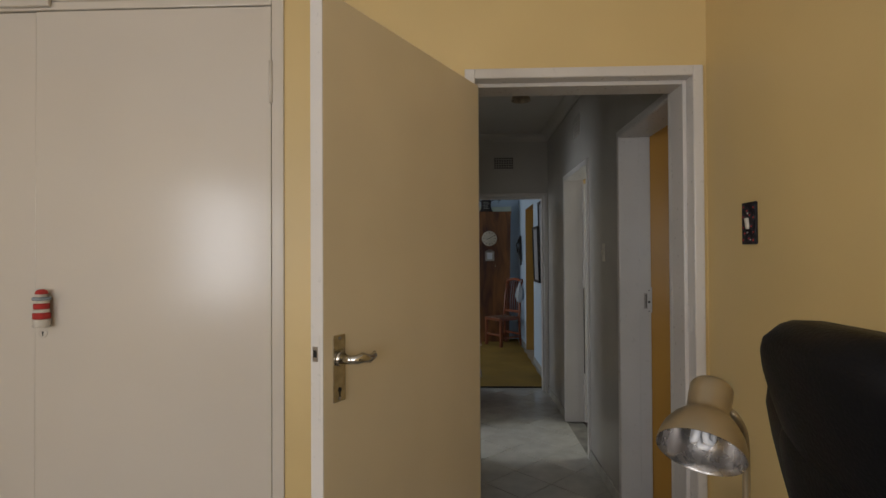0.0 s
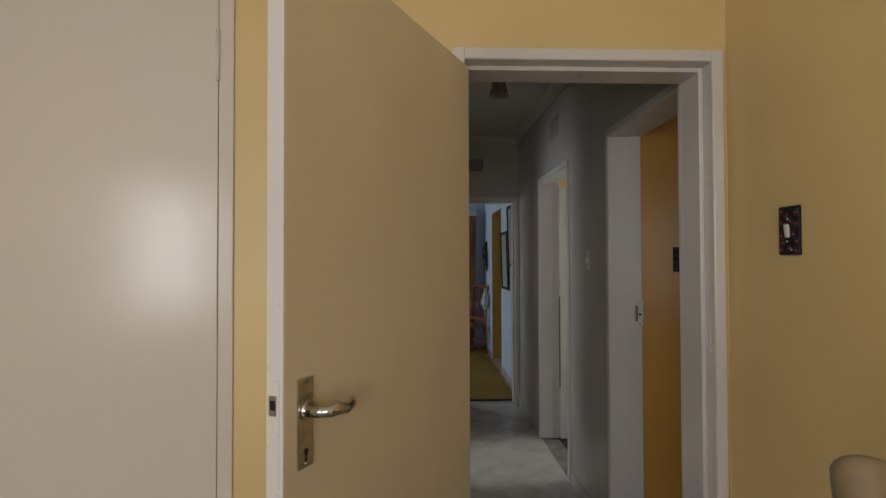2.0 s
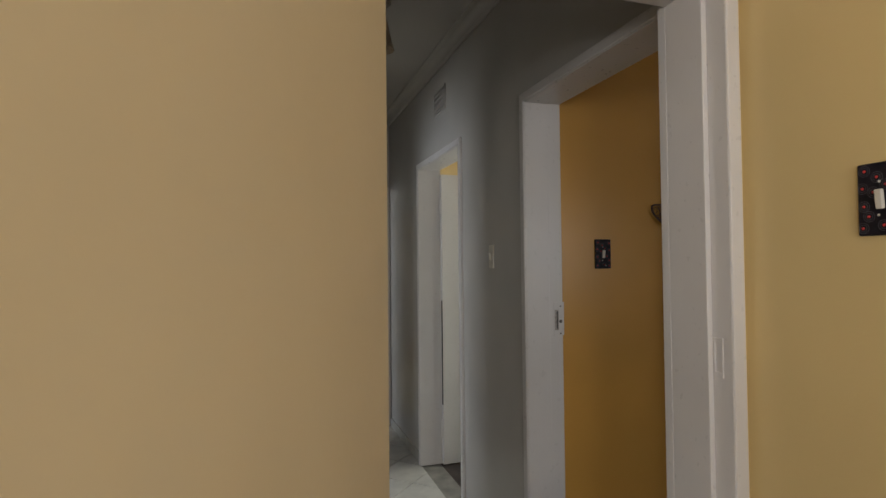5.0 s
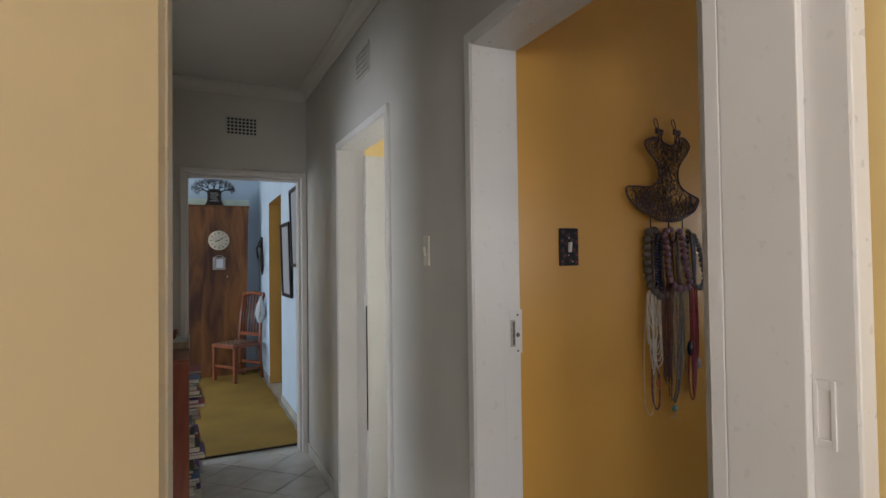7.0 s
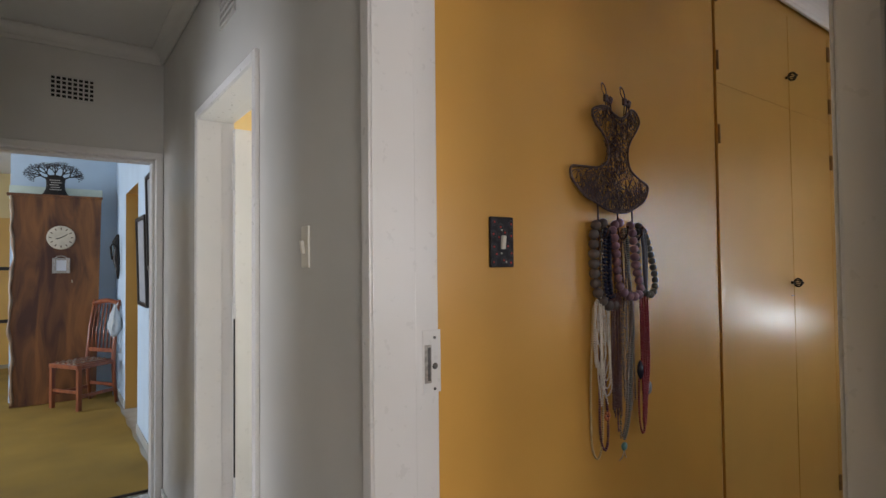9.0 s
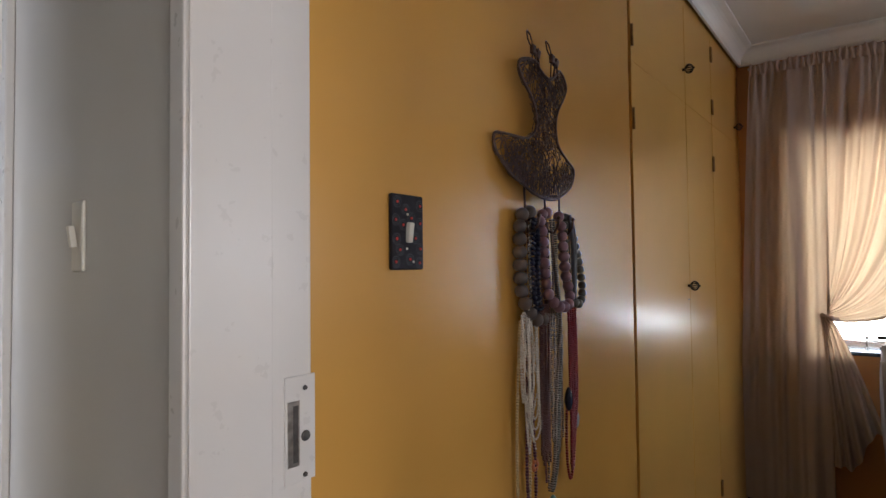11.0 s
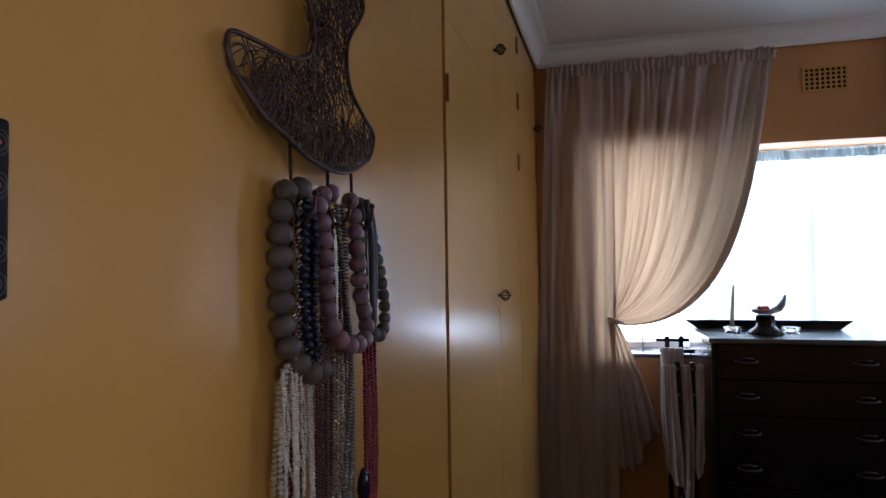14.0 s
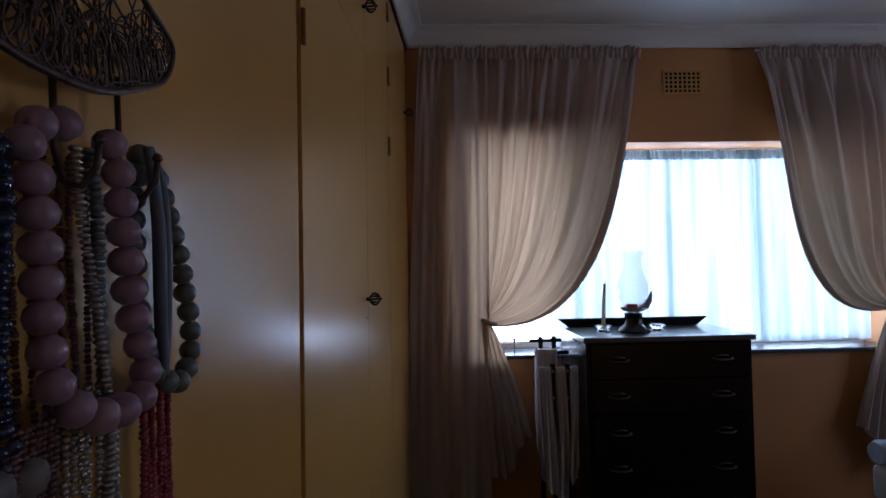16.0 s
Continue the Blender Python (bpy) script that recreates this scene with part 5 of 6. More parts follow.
part("bag_loop", bm, M_LABEL, bag)

# on the lounge's east wall
carv = thing("wall_carving", pose(0.913, 8.50, 1.26), "dark elongated carved wall ornament", "ornament")
bm = bmesh.new()
tube(bm, [(-0.03, 0, 0.0), (-0.03, 0, 0.1), (-0.045, 0, 0.2), (-0.04, 0, 0.3), (-0.05, 0.0, 0.38), (-0.03, 0, 0.46)], [0.010, 0.022, 0.035, 0.026, 0.034, 0.012], 10)
tube(bm, [(-0.045, -0.02, 0.33), (-0.08, -0.05, 0.36), (-0.10, -0.06, 0.33), (-0.085, -0.04, 0.2)], 0.010, 8)
part("carved_body", bm, M_BLACK, carv)


def wall_picture(y0, y1, z0, z1, label):
    t = thing("wall_picture", pose(0.914, y0, z0), label, "picture")
    w, h = y1 - y0, z1 - z0
    bm = bmesh.new()
    m = pose(-0.004, 0, 0, 0, -1.5, 0)
    for a0, a1, b0, b1 in ((0, 0.03, 0, h), (w - 0.03, w, 0, h), (0.0302, w - 0.0302, 0, 0.03), (0.0302, w - 0.0302, h - 0.03, h)):
        box(bm, -0.024, 0.0, a0, a1, b0, b1, 0.003, m)
    part("frame", bm, M_BLACK, t)
    bm = bmesh.new()
    box(bm, -0.010, -0.006, 0.0304, w - 0.0304, 0.0304, h - 0.0304, 0, m)
    part("print", bm, M_BOOKS[6], t, "faded grey print")


wall_picture(6.50, 6.98, 1.08, 1.77, "black framed picture on the blue wall")
wall_picture(6.02, 6.46, 1.36, 2.04, "black framed picture hung higher on the blue wall")
yd = thing("yellow_door", pose(-1.0, 11.93, 0), "yellow painted door with black iron hinges far behind", "door")
bm = bmesh.new()
box(bm, 0, 0.92, 0, 0.06, 0.01, 2.1, 0.003)
part("leaf_panel", bm, M_OCHRE_DOOR, yd)
for z in (0.6, 1.35):
    bm = bmesh.new()
    box(bm, 0.60, 0.92, -0.008, -0.0005, z, z + 0.05, 0.002)
    part("strap_hinge", bm, M_BLACK, yd)

# ---- the bedroom's things ----
M_HANDLE = material("aged_brass_handle", (0.12, 0.10, 0.095), 0.45, 0.8, vary=0.2, scale=60)
chest = thing("chest_of_drawers", WALL, "black stained chest of drawers with curved metal handles", "chest of drawers")
bm = bmesh.new()
box(bm, -1.566, -1.548, 0.05, 0.485, 0.0, 1.028, 0.002)
box(bm, -0.842, -0.824, 0.05, 0.485, 0.0, 1.028, 0.002)
box(bm, -1.5478, -0.8422, 0.05, 0.06, 0.0, 1.028)
box(bm, -1.5478, -0.8422, 0.0605, 0.48, 0.0, 0.075)
part("body", bm, M_DARKWOOD, chest)
bm = bmesh.new()
box(bm, -1.580, -0.812, 0.045, 0.50, 1.0285, 1.053, 0.004)
part("top", bm, M_CHEST_TOP, chest)
zt = 1.022
for k in range(6):
    z0, z1 = zt - 0.1575 * (k + 1) + 0.004, zt - 0.1575 * k
    bm = bmesh.new()
    off = 0.008 if k == 2 else 0.0
    box(bm, -1.545, -0.845, 0.30, 0.487 + off, z0, z1, 0.003)
    dr = part("drawer", bm, M_DARKWOOD, chest)
    for s in (-0.965, -1.430):
        bm = bmesh.new()
        z = (z0 + z1) / 2 + 0.006
        y = 0.487 + off
        tube(bm, [(s - 0.045, y, z), (s - 0.044, y + 0.014, z), (s - 0.02, y + 0.021, z - 0.004), (s + 0.02, y + 0.021, z - 0.004), (s + 0.044, y + 0.014, z), (s + 0.045, y, z)], 0.0042, 8)
        tube(bm, [(s - 0.03, y + 0.002, z + 0.010), (s, y + 0.004, z + 0.014), (s + 0.03, y + 0.002, z + 0.010)], 0.003, 6)
        part("handle", bm, M_HANDLE, dr)
gal = thing("shelf_board", WALL, "black gallery board with flared ends at the chest's back", "board")
bm = bmesh.new()
pts = [(-0.79, 1.098), (-0.85, 1.0535), (-1.50, 1.0535), (-1.56, 1.098)]
vs = [[bm.verts.new((s, y, z)) for s, z in pts] for y in (0.10, 0.13)]
bm.faces.new(vs[0])
bm.faces.new(vs[1][::-1])
for k in range(4):
    bm.faces.new((vs[0][k], vs[0][(k + 1) % 4], vs[1][(k + 1) % 4], vs[1][k]))
part("board_body", bm, M_DARKWOOD, gal)


def glass_holder(s, d, label):
    t = thing("candle_holder", WALL @ pose(s, d, 1.0535), label, "candle holder")
    bm = bmesh.new()
    n = 16
    rings = []
    for r, z in [(0.0, 0.0), (0.026, 0.0), (0.030, 0.006), (0.022, 0.014), (0.034, 0.026), (0.036, 0.034), (0.026, 0.036), (0.014, 0.030), (0.012, 0.018), (0.0, 0.016)]:
        rings.append([bm.verts.new((max(r, 0.0003) * (1 + (0.09 if k % 2 else -0.04)) * math.cos(2 * math.pi * k / n), max(r, 0.0003) * (1 + (0.09 if k % 2 else -0.04)) * math.sin(2 * math.pi * k / n), z)) for k in range(n)])
    for A, B in zip(rings, rings[1:]):
        for k in range(n):
            bm.faces.new((A[k], A[(k + 1) % n], B[(k + 1) % n], B[k]))
    part("glass_cup", bm, M_GLASS, t)
    return t


glass_holder(-0.953, 0.34, "clear cut glass candle holder holding a thin candle")
glass_holder(-1.205, 0.34, "clear cut glass candle holder standing empty")
cand = thing("candle", WALL @ pose(-0.953, 0.34, 1.072), "thin pale candle leaning slightly in its glass holder", "candle")
bm = bmesh.new()
tube(bm, [(0, 0, 0), (-0.004, 0, 0.1), (-0.012, 0, 0.21)], [0.010, 0.009, 0.006], 12)
part("wax", bm, cloth("ivory_wax", (0.62, 0.58, 0.46), 0.6, weave=40), cand)
bm = bmesh.new()
tube(bm, [(-0.012, 0, 0.21), (-0.014, 0, 0.222)], 0.0012, 5)
part("wick", bm, M_BLACK, cand)

oil = thing("oil_lamp", WALL @ pose(-1.10, 0.33, 1.0535), "old oil lamp with a tall clear glass chimney and dark base", "oil lamp")
bm = bmesh.new()
lathe(bm, [(0, 0), (0.075, 0.0), (0.076, 0.008), (0.066, 0.014), (0.064, 0.020), (0.046, 0.030), (0.042, 0.036), (0.040, 0.040), (0.040, 0.082), (0.043, 0.086), (0.030, 0.090), (0, 0.09)], 32)
part("base", bm, M_DARKWOOD, oil)
bm = bmesh.new()
n = 14
rings = []
for r, z in [(0.02, 0.0905), (0.045, 0.100), (0.058, 0.112), (0.055, 0.114), (0.040, 0.104), (0.018, 0.097)]:
    rings.append([bm.verts.new((r * (1 + 0.08 * math.cos(k * math.pi)) * math.cos(2 * math.pi * k / n), r * (1 + 0.08 * math.cos(k * math.pi)) * math.sin(2 * math.pi * k / n), z + 0.004 * (k % 2))) for k in range(n)])
for A, B in zip(rings, rings[1:]):
    for k in range(n):
        bm.faces.new((A[k], A[(k + 1) % n], B[(k + 1) % n], B[k])).smooth = True
part("shell_dish", bm, material("pearly_shell", (0.48, 0.40, 0.38), 0.3, vary=0.2, scale=40), oil, "pearly scalloped dish")
bm = bmesh.new()
for k in range(9):
    a = k * 2.4
    bmesh.ops.create_icosphere(bm, subdivisions=1, radius=0.012, matrix=pose(0.022 * math.cos(a) * (k % 3) / 2, 0.022 * math.sin(a) * (k % 3) / 2, 0.118 + 0.003 * (k % 2)))
part("flower", bm, M_WOOL_RED, oil, "small red dried flower")
bm = bmesh.new()
tube(bm, [(-0.030, 0, 0.108), (-0.058, 0, 0.118), (-0.078, 0.0, 0.145), (-0.085, 0, 0.172), (-0.088, 0, 0.188)], [0.012, 0.017, 0.013, 0.008, 0.002], 10)
part("horn", bm, M_BOOKS[6], oil, "dark curved horn")
bm = bmesh.new()
prof = [(0.034, 0.10), (0.042, 0.115), (0.062, 0.15), (0.072, 0.19), (0.070, 0.225), (0.052, 0.27), (0.040, 0.31), (0.042, 0.345), (0.054, 0.378)]
lathe(bm, prof, 40)
part("glass_chimney", bm, M_THIN, oil, "tall clear glass chimney")

# trouser and shirt rack by the chest
rack = thing("clothes_stand", WALL, "black wooden clothes stand beside the chest", "clothes stand")
for s in (-0.69, -0.755):
    for y in (0.18, 0.42):
        bm = bmesh.new()
        box(bm, s - 0.011, s + 0.011, y - 0.012, y + 0.012, 0, 1.02 if y < 0.3 else 0.93, 0.003)
        post = part("post", bm, M_DARKWOOD, rack)
        for z in (0.45, 0.62, 0.78, 0.90):
            bm = bmesh.new()
            tube(bm, [(s, y + 0.0125, z), (s, y + 0.016, z)], 0.006, 8)
            part("screw_cap", bm, M_STEEL, post)
for y, z in ((0.18, 1.0), (0.30, 0.96), (0.42, 0.90)):
    bm = bmesh.new()
    tube(bm, [(-0.795, y, z), (-0.635, y, z)], 0.009, 8)
    part("rail", bm, M_DARKWOOD, rack)
M_SHIRT = cloth("white_cotton", (0.62, 0.58, 0.58), 0.15)


def draped(s0, s1, y, z_top, z_bot, label, seed):
    """A garment hung over a rail, its folds falling on both sides."""
    t = thing("folded_garment", WALL, label, "clothing")
    ph = seed * 1.7
    bm = bmesh.new()
    rows = []
    NU, NV = 22, 30
    for i in range(NU + 1):
        u = i / NU
        row = []
        for j in range(NV + 1):
            v = j / NV * 2 - 1
            drop = (z_top - z_bot) * max(0, abs(v) - 0.08) / 0.92
            side = 0.016 * (1 if v > 0 else -1) * min(1, abs(v) / 0.08) + 0.028 * abs(v) * (1 if v > 0 else -0.5)
            flare = 1 + 0.25 * abs(v)
            s = lerp(s0, s1, 0.5 + (u - 0.5) * flare)
            y_ = y + side + 0.016 * math.sin(u * 11 + ph + 1.3 * v) * abs(v) + 0.006 * math.sin(u * 23 + ph)
            hem = 0.055 * (2 * u - 1) ** 4 * abs(v) + 0.03 * abs(v) * math.sin(u * 3 + ph)
            s += 0.012 * abs(v) * math.sin(v * 3.1 + ph) + 0.006 * math.sin(u * 9 + v * 2 + ph) * abs(v)
            row.append(bm.verts.new((s, y_, z_top - drop + hem)))
        rows.append(row)
    for i in range(NU):
        for j in range(NV):
            bm.faces.new((rows[i][j], rows[i + 1][j], rows[i + 1][j + 1], rows[i][j + 1])).smooth = True
    part("cloth", bm, M_SHIRT, t)


draped(-0.625, -0.68, 0.42, 0.915, 0.38, "white garment folded over the clothes stand", 1)
draped(-0.702, -0.742, 0.42, 0.915, 0.33, "white garment folded over the clothes stand", 2)
draped(-0.768, -0.800, 0.42, 0.915, 0.42, "pale garment folded over the clothes stand", 3)
draped(-0.64, -0.74, 0.30, 0.975, 0.45, "white garment folded over the clothes stand", 4)

roll = thing("bolster", WALL @ pose(-2.10, 0.50, 0), "grey white padded seat with a rolled top edge", "padded stool")
bm = bmesh.new()
tube(bm, [(-0.5, 0, 0.52), (-0.02, 0, 0.52), (0.0, 0, 0.52)], [0.055, 0.055, 0.045], 20)
part("roll", bm, material("blue_white_satin", (0.45, 0.50, 0.58), 0.25, vary=0.1, scale=20), roll)
bm = bmesh.new()
box(bm, -0.5, -0.01, -0.05, 0.4, 0.30, 0.462, 0.03)
part("seat", bm, M_SHIRT, roll)
for x in (-0.46, -0.05):
    for y in (-0.02, 0.36):
        bm = bmesh.new()
        tube(bm, [(x, y, 0), (x, y, 0.31)], 0.015, 8)
        part("leg", bm, M_DARKWOOD, roll)

# ---- wire dress and necklaces on the ochre wall ----
DY = 2.995
OUT = [(1.655, 1.824), (1.642, 1.836), (1.61, 1.838), (1.572, 1.822), (1.583, 1.788), (1.618, 1.752), (1.635, 1.718), (1.629, 1.679), (1.59, 1.657), (1.527, 1.656), (1.492, 1.652), (1.495, 1.618), (1.538, 1.573), (1.579, 1.555), (1.617, 1.538), (1.664, 1.53), (1.719, 1.533), (1.777, 1.553), (1.832, 1.581), (1.852, 1.621), (1.795, 1.638), (1.746, 1.66), (1.73, 1.689), (1.731, 1.724), (1.749, 1.755), (1.785, 1.792), (1.801, 1.82), (1.781, 1.842), (1.752, 1.848), (1.728, 1.828), (1.692, 1.813)]


def closed_curve(P, per=6):
    out = []
    n = len(P)
    for i in range(n):
        p0, p1, p2, p3 = (Vector(P[(i + k) % n]) for k in (-1, 0, 1, 2))
        for k in range(per):
            t = k / per
            out.append(0.5 * ((2 * p1) + (p2 - p0) * t + (2 * p0 - 5 * p1 + 4 * p2 - p3) * t * t + (3 * p1 - p0 - 3 * p2 + p3) * t ** 3))
    return out


def inside(x, z, P):
    c = False
    for (x1, z1), (x2, z2) in zip(P, P[1:] + P[:1]):
        if (z1 > z) != (z2 > z) and x < (x2 - x1) * (z - z1) / (z2 - z1) + x1:
            c = not c
    return c


def bulge(x, z):
    """The dress stands off the wall most along its middle."""
    return 0.012 + 0.020 * max(0, 1 - ((x - 1.68) / 0.19) ** 2)


dress = thing("wire_dress", pose(0, 0, 0), "dark bent wire dress ornament hanging on the ochre wall", "wall ornament")
bm = bmesh.new()
curve = closed_curve(OUT)
tube(bm, [(p.x, 3.03 - bulge(p.x, p.y) - 0.004, p.y) for p in curve], 0.0032, 8, closed=True)
part("outline", bm, M_WIRE, dress)
bm = bmesh.new()
tube(bm, [(1.675 + (p.x - 1.675) * 0.965 + 0.0015 * math.sin(i * 0.9), 3.03 - bulge(p.x, p.y) - 0.002, 1.675 + (p.y - 1.675) * 0.97) for i, p in enumerate(curve)], 0.0014, 6, closed=True)
part("inner_wire", bm, M_WIRE, dress)
rnd = random.Random(21)
bm = bmesh.new()
for strand in range(125):
    while True:
        x, z = rnd.uniform(1.49, 1.86), rnd.uniform(1.53, 1.845)
        if inside(x, z, OUT):
            break
    a, turn, ph = rnd.uniform(0, 6.28), rnd.choice((-1, 1)) * rnd.uniform(0.16, 0.5), rnd.uniform(0, 6.28)
    pts = []
    for k in range(46):
        pts.append((x, 3.03 - bulge(x, z) + 0.004 * math.sin(k * 0.5 + ph), z))
        a += turn * (0.7 + 0.6 * math.sin(k * 0.17 + ph))
        for tries in range(12):
            nx, nz = x + 0.0052 * math.cos(a), z + 0.0068 * math.sin(a)
            if inside(nx, nz, OUT):
                break
            a += 0.5 * (1 if turn > 0 else -1)
        x, z = nx, nz
    tube(bm, pts, 0.00095, 4)
for k in range(34):
    x = 1.515 + 0.0098 * k
    zb = 1.53 + 0.62 * max(0, abs(x - 1.69) - 0.03) ** 1.35 + 0.004
    top_z = zb + rnd.uniform(0.03, 0.055)
    w = rnd.uniform(0.008, 0.013)
    lean = (x - 1.69) * 0.12
    pts = []
    for j in range(14):
        a = 2 * math.pi * j / 14
        px, pz = x + w * math.sin(a) - lean * (1 + math.cos(a)) / 2, (zb + top_z) / 2 + (top_z - zb) / 2 * math.cos(a)
        if inside(px, pz, OUT):
            pts.append((px, 3.03 - bulge(px, pz) - 0.004, pz))
    if len(pts) > 5:
        tube(bm, pts, 0.0011, 5)
p = part("wire_scribble", bm, M_WIRE, dress)
p["kind"] = "stuff"
for x, z in ((1.641, 1.838), (1.731, 1.842)):
    bm = bmesh.new()
    pts = [(x - 0.002, 3.008, z - 0.03), (x + 0.001, 3.006, z + 0.03), (x - 0.009, 3.012, z + 0.055), (x - 0.006, 3.016, z + 0.075), (x + 0.002, 3.02, z + 0.081), (x + 0.009, 3.016, z + 0.072), (x + 0.010, 3.012, z + 0.055), (x + 0.003, 3.006, z + 0.032)]
    tube(bm, pts, 0.0018, 6)
    part("strap_hook", bm, M_WIRE, dress)
    bm = bmesh.new()
    for sx in (-1, 1):
        box(bm, 0.002 * sx, 0.018 * sx, -0.005, 0.005, -0.011, 0.011, 0.003, pose(x, 2.998, z + 0.026, 0, 12 + 10 * sx, 0))
        tube(bm, [(x, 2.996, z + 0.024), (x + 0.006 * sx, 2.994, z + 0.004), (x + 0.011 * sx, 2.995, z - 0.018)], 0.0028, 6)
    bmesh.ops.create_icosphere(bm, subdivisions=1, radius=0.006, matrix=pose(x, 2.994, z + 0.026))
    part("bow", bm, M_WIRE, dress, "small dark metal bow")
for x in (1.595, 1.686, 1.758):
    bm = bmesh.new()
    tube(bm, [(x, 3.006, 1.555), (x, 3.004, 1.48), (x, 2.996, 1.455), (x, 2.983, 1.452), (x, 2.972, 1.466), (x, 2.970, 1.484)], 0.0026, 8)
    bmesh.ops.create_icosphere(bm, subdivisions=2, radius=0.0045, matrix=pose(x, 2.970, 1.486))
    part("hanging_hook", bm, M_WIRE, dress)


def bead_mat(name, c, rough=0.35, metal=0.0):
    return material(name, c, rough, metal, vary=0.12, scale=25, bump=0.08, grain=160)


B_OLIVE = bead_mat("olive_grey_wood_bead", (0.115, 0.09, 0.08), 0.5)
B_MAUVE = bead_mat("mauve_wood_bead", (0.30, 0.175, 0.23))
B_MAUVE2 = bead_mat("dusty_mauve_wood_bead", (0.22, 0.155, 0.16))
B_GREEN = bead_mat("grey_green_bead", (0.13, 0.135, 0.12))
B_NAVY = bead_mat("dark_blue_crystal_bead", (0.018, 0.02, 0.05), 0.1)
B_SILVER = bead_mat("silver_bead", (0.5, 0.47, 0.45), 0.2, 0.8)
B_WHITE = bead_mat("white_seed_bead", (0.76, 0.70, 0.62), 0.4)
B_CREAM = bead_mat("cream_yellow_bead", (0.55, 0.43, 0.22), 0.4)
B_PURPLE = bead_mat("dark_purple_bead", (0.12, 0.03, 0.06), 0.35)
B_RED = bead_mat("crimson_bead", (0.26, 0.01, 0.022), 0.3)
B_CRYSTAL = bead_mat("smoky_crystal_bead", (0.40, 0.33, 0.28), 0.12, 0.5)
B_BROWN = bead_mat("dark_brown_red_bead", (0.11, 0.035, 0.03), 0.35)
B_GREY = bead_mat("grey_blue_cloth_cord", (0.12, 0.13, 0.16), 0.6)


def along(path, step):
    """Points every step along a line of points."""
    P = [Vector(p) for p in path]
    fine = []
    for i in range(len(P) - 1):
        p0, p1, p2, p3 = P[max(0, i - 1)], P[i], P[i + 1], P[min(len(P) - 1, i + 2)]
        for k in range(24):
            t = k / 24
            fine.append(0.5 * ((2 * p1) + (p2 - p0) * t + (2 * p0 - 5 * p1 + 4 * p2 - p3) * t * t + (3 * p1 - p0 - 3 * p2 + p3) * t ** 3))
    fine.append(P[-1])
    out, left = [fine[0]], step
    for a, b in zip(fine, fine[1:]):
        d = (b - a).length
        while d >= left and d > 0:
            a = a + (b - a) * (left / d)
            out.append(a.copy())
            d = (b - a).length
            left = step
        left -= d
    return out


def big_beads(name, path, r, mat, label, squash=0.82):
    """A loop of large beads, each a part, on a cord."""
    t = thing(name, pose(0, 0, 0), label, "necklace", "necklaces on the wire dress")
    base = bmesh.new()
    lathe(base, [(0.0, -r * squash), (r * 0.5, -r * squash * 0.93), (r * 0.86, -r * squash * 0.55), (r, 0), (r * 0.86, r * squash * 0.55), (r * 0.5, r * squash * 0.93), (0, r * squash)], 20)
    me = bpy.data.meshes.new("bead")
    bmesh.ops.recalc_face_normals(base, faces=base.faces)
    base.to_mesh(me)
    base.free()
    me.materials.append(mat)
    pts = along(path, 2 * r * squash * 0.99)
    for i, p in enumerate(pts):
        a = pts[max(0, i - 1)]
        b = pts[min(len(pts) - 1, i + 1)]
        d = (b - a).normalized() if (b - a).length > 0 else Vector((0, 0, 1))
        ob = new("bead", me)
        ob.parent = t
        k = 1 + 0.05 * math.sin(i * 5.3)
        ob.matrix_local = Matrix.Translation(p) @ d.to_track_quat("Z", "Y").to_matrix().to_4x4() @ Matrix.Diagonal((k, k, 1, 1))
    bm = bmesh.new()
    tube(bm, pts, 0.0012, 5)
    part("cord", bm, M_BLACK, t)
    return t


def small_beads(name, paths, r, mat, label, squash=0.8, gap=1.0, jitter=0.0):
    """Strands of small beads, too fine to part singly."""
    t = thing(name, pose(0, 0, 0), label, "necklace", "necklaces on the wire dress")
    rnd = random.Random(len(label) + int(r * 1e5))
    for path in paths:
        bm = bmesh.new()
        pts = along(path, 2 * r * squash * gap)
        for p in pts:
            q = p + Vector([rnd.uniform(-jitter, jitter) for _ in range(3)])
            rr = r * rnd.uniform(0.85, 1.12)
            n = 8
            rings = [[bm.verts.new(q + Vector((rr * c * math.cos(k * math.pi / 4), rr * c * math.sin(k * math.pi / 4), rr * squash * h))) for k in range(n)] for c, h in ((0.6, 0.8), (1.0, 0.0), (0.6, -0.8))]
            for A, B in zip(rings, rings[1:]):
                for k in range(n):
                    bm.faces.new((A[k], A[(k + 1) % n], B[(k + 1) % n], B[k])).smooth = True
            bm.faces.new(rings[0][::-1])
            bm.faces.new(rings[-1])
        part("bead_strand", bm, mat, t)["kind"] = "stuff"
    return t


# large beads
big_beads("necklace", [(1.615, 3.005, 1.496), (1.587, 3.008, 1.489), (1.579, 3.009, 1.461), (1.578, 3.009, 1.420), (1.579, 3.009, 1.356), (1.581, 3.007, 1.317), (1.589, 3.000, 1.286), (1.621, 2.997, 1.259), (1.665, 3.000, 1.258)], 0.0158, B_OLIVE, "large olive grey wooden bead necklace", squash=0.9)
big_beads("necklace", [(1.693, 3.004, 1.500), (1.658, 3.003, 1.488), (1.665, 3.003, 1.462), (1.671, 3.002, 1.410), (1.671, 3.000, 1.365), (1.670, 2.995, 1.331), (1.675, 2.988, 1.301), (1.709, 2.982, 1.281), (1.757, 2.982, 1.288), (1.759, 2.984, 1.316), (1.748, 2.986, 1.354), (1.743, 2.988, 1.399), (1.740, 2.990, 1.441), (1.735, 2.992, 1.485), (1.715, 2.998, 1.508)], 0.0135, B_MAUVE, "large mauve wooden bead necklace", squash=0.9)
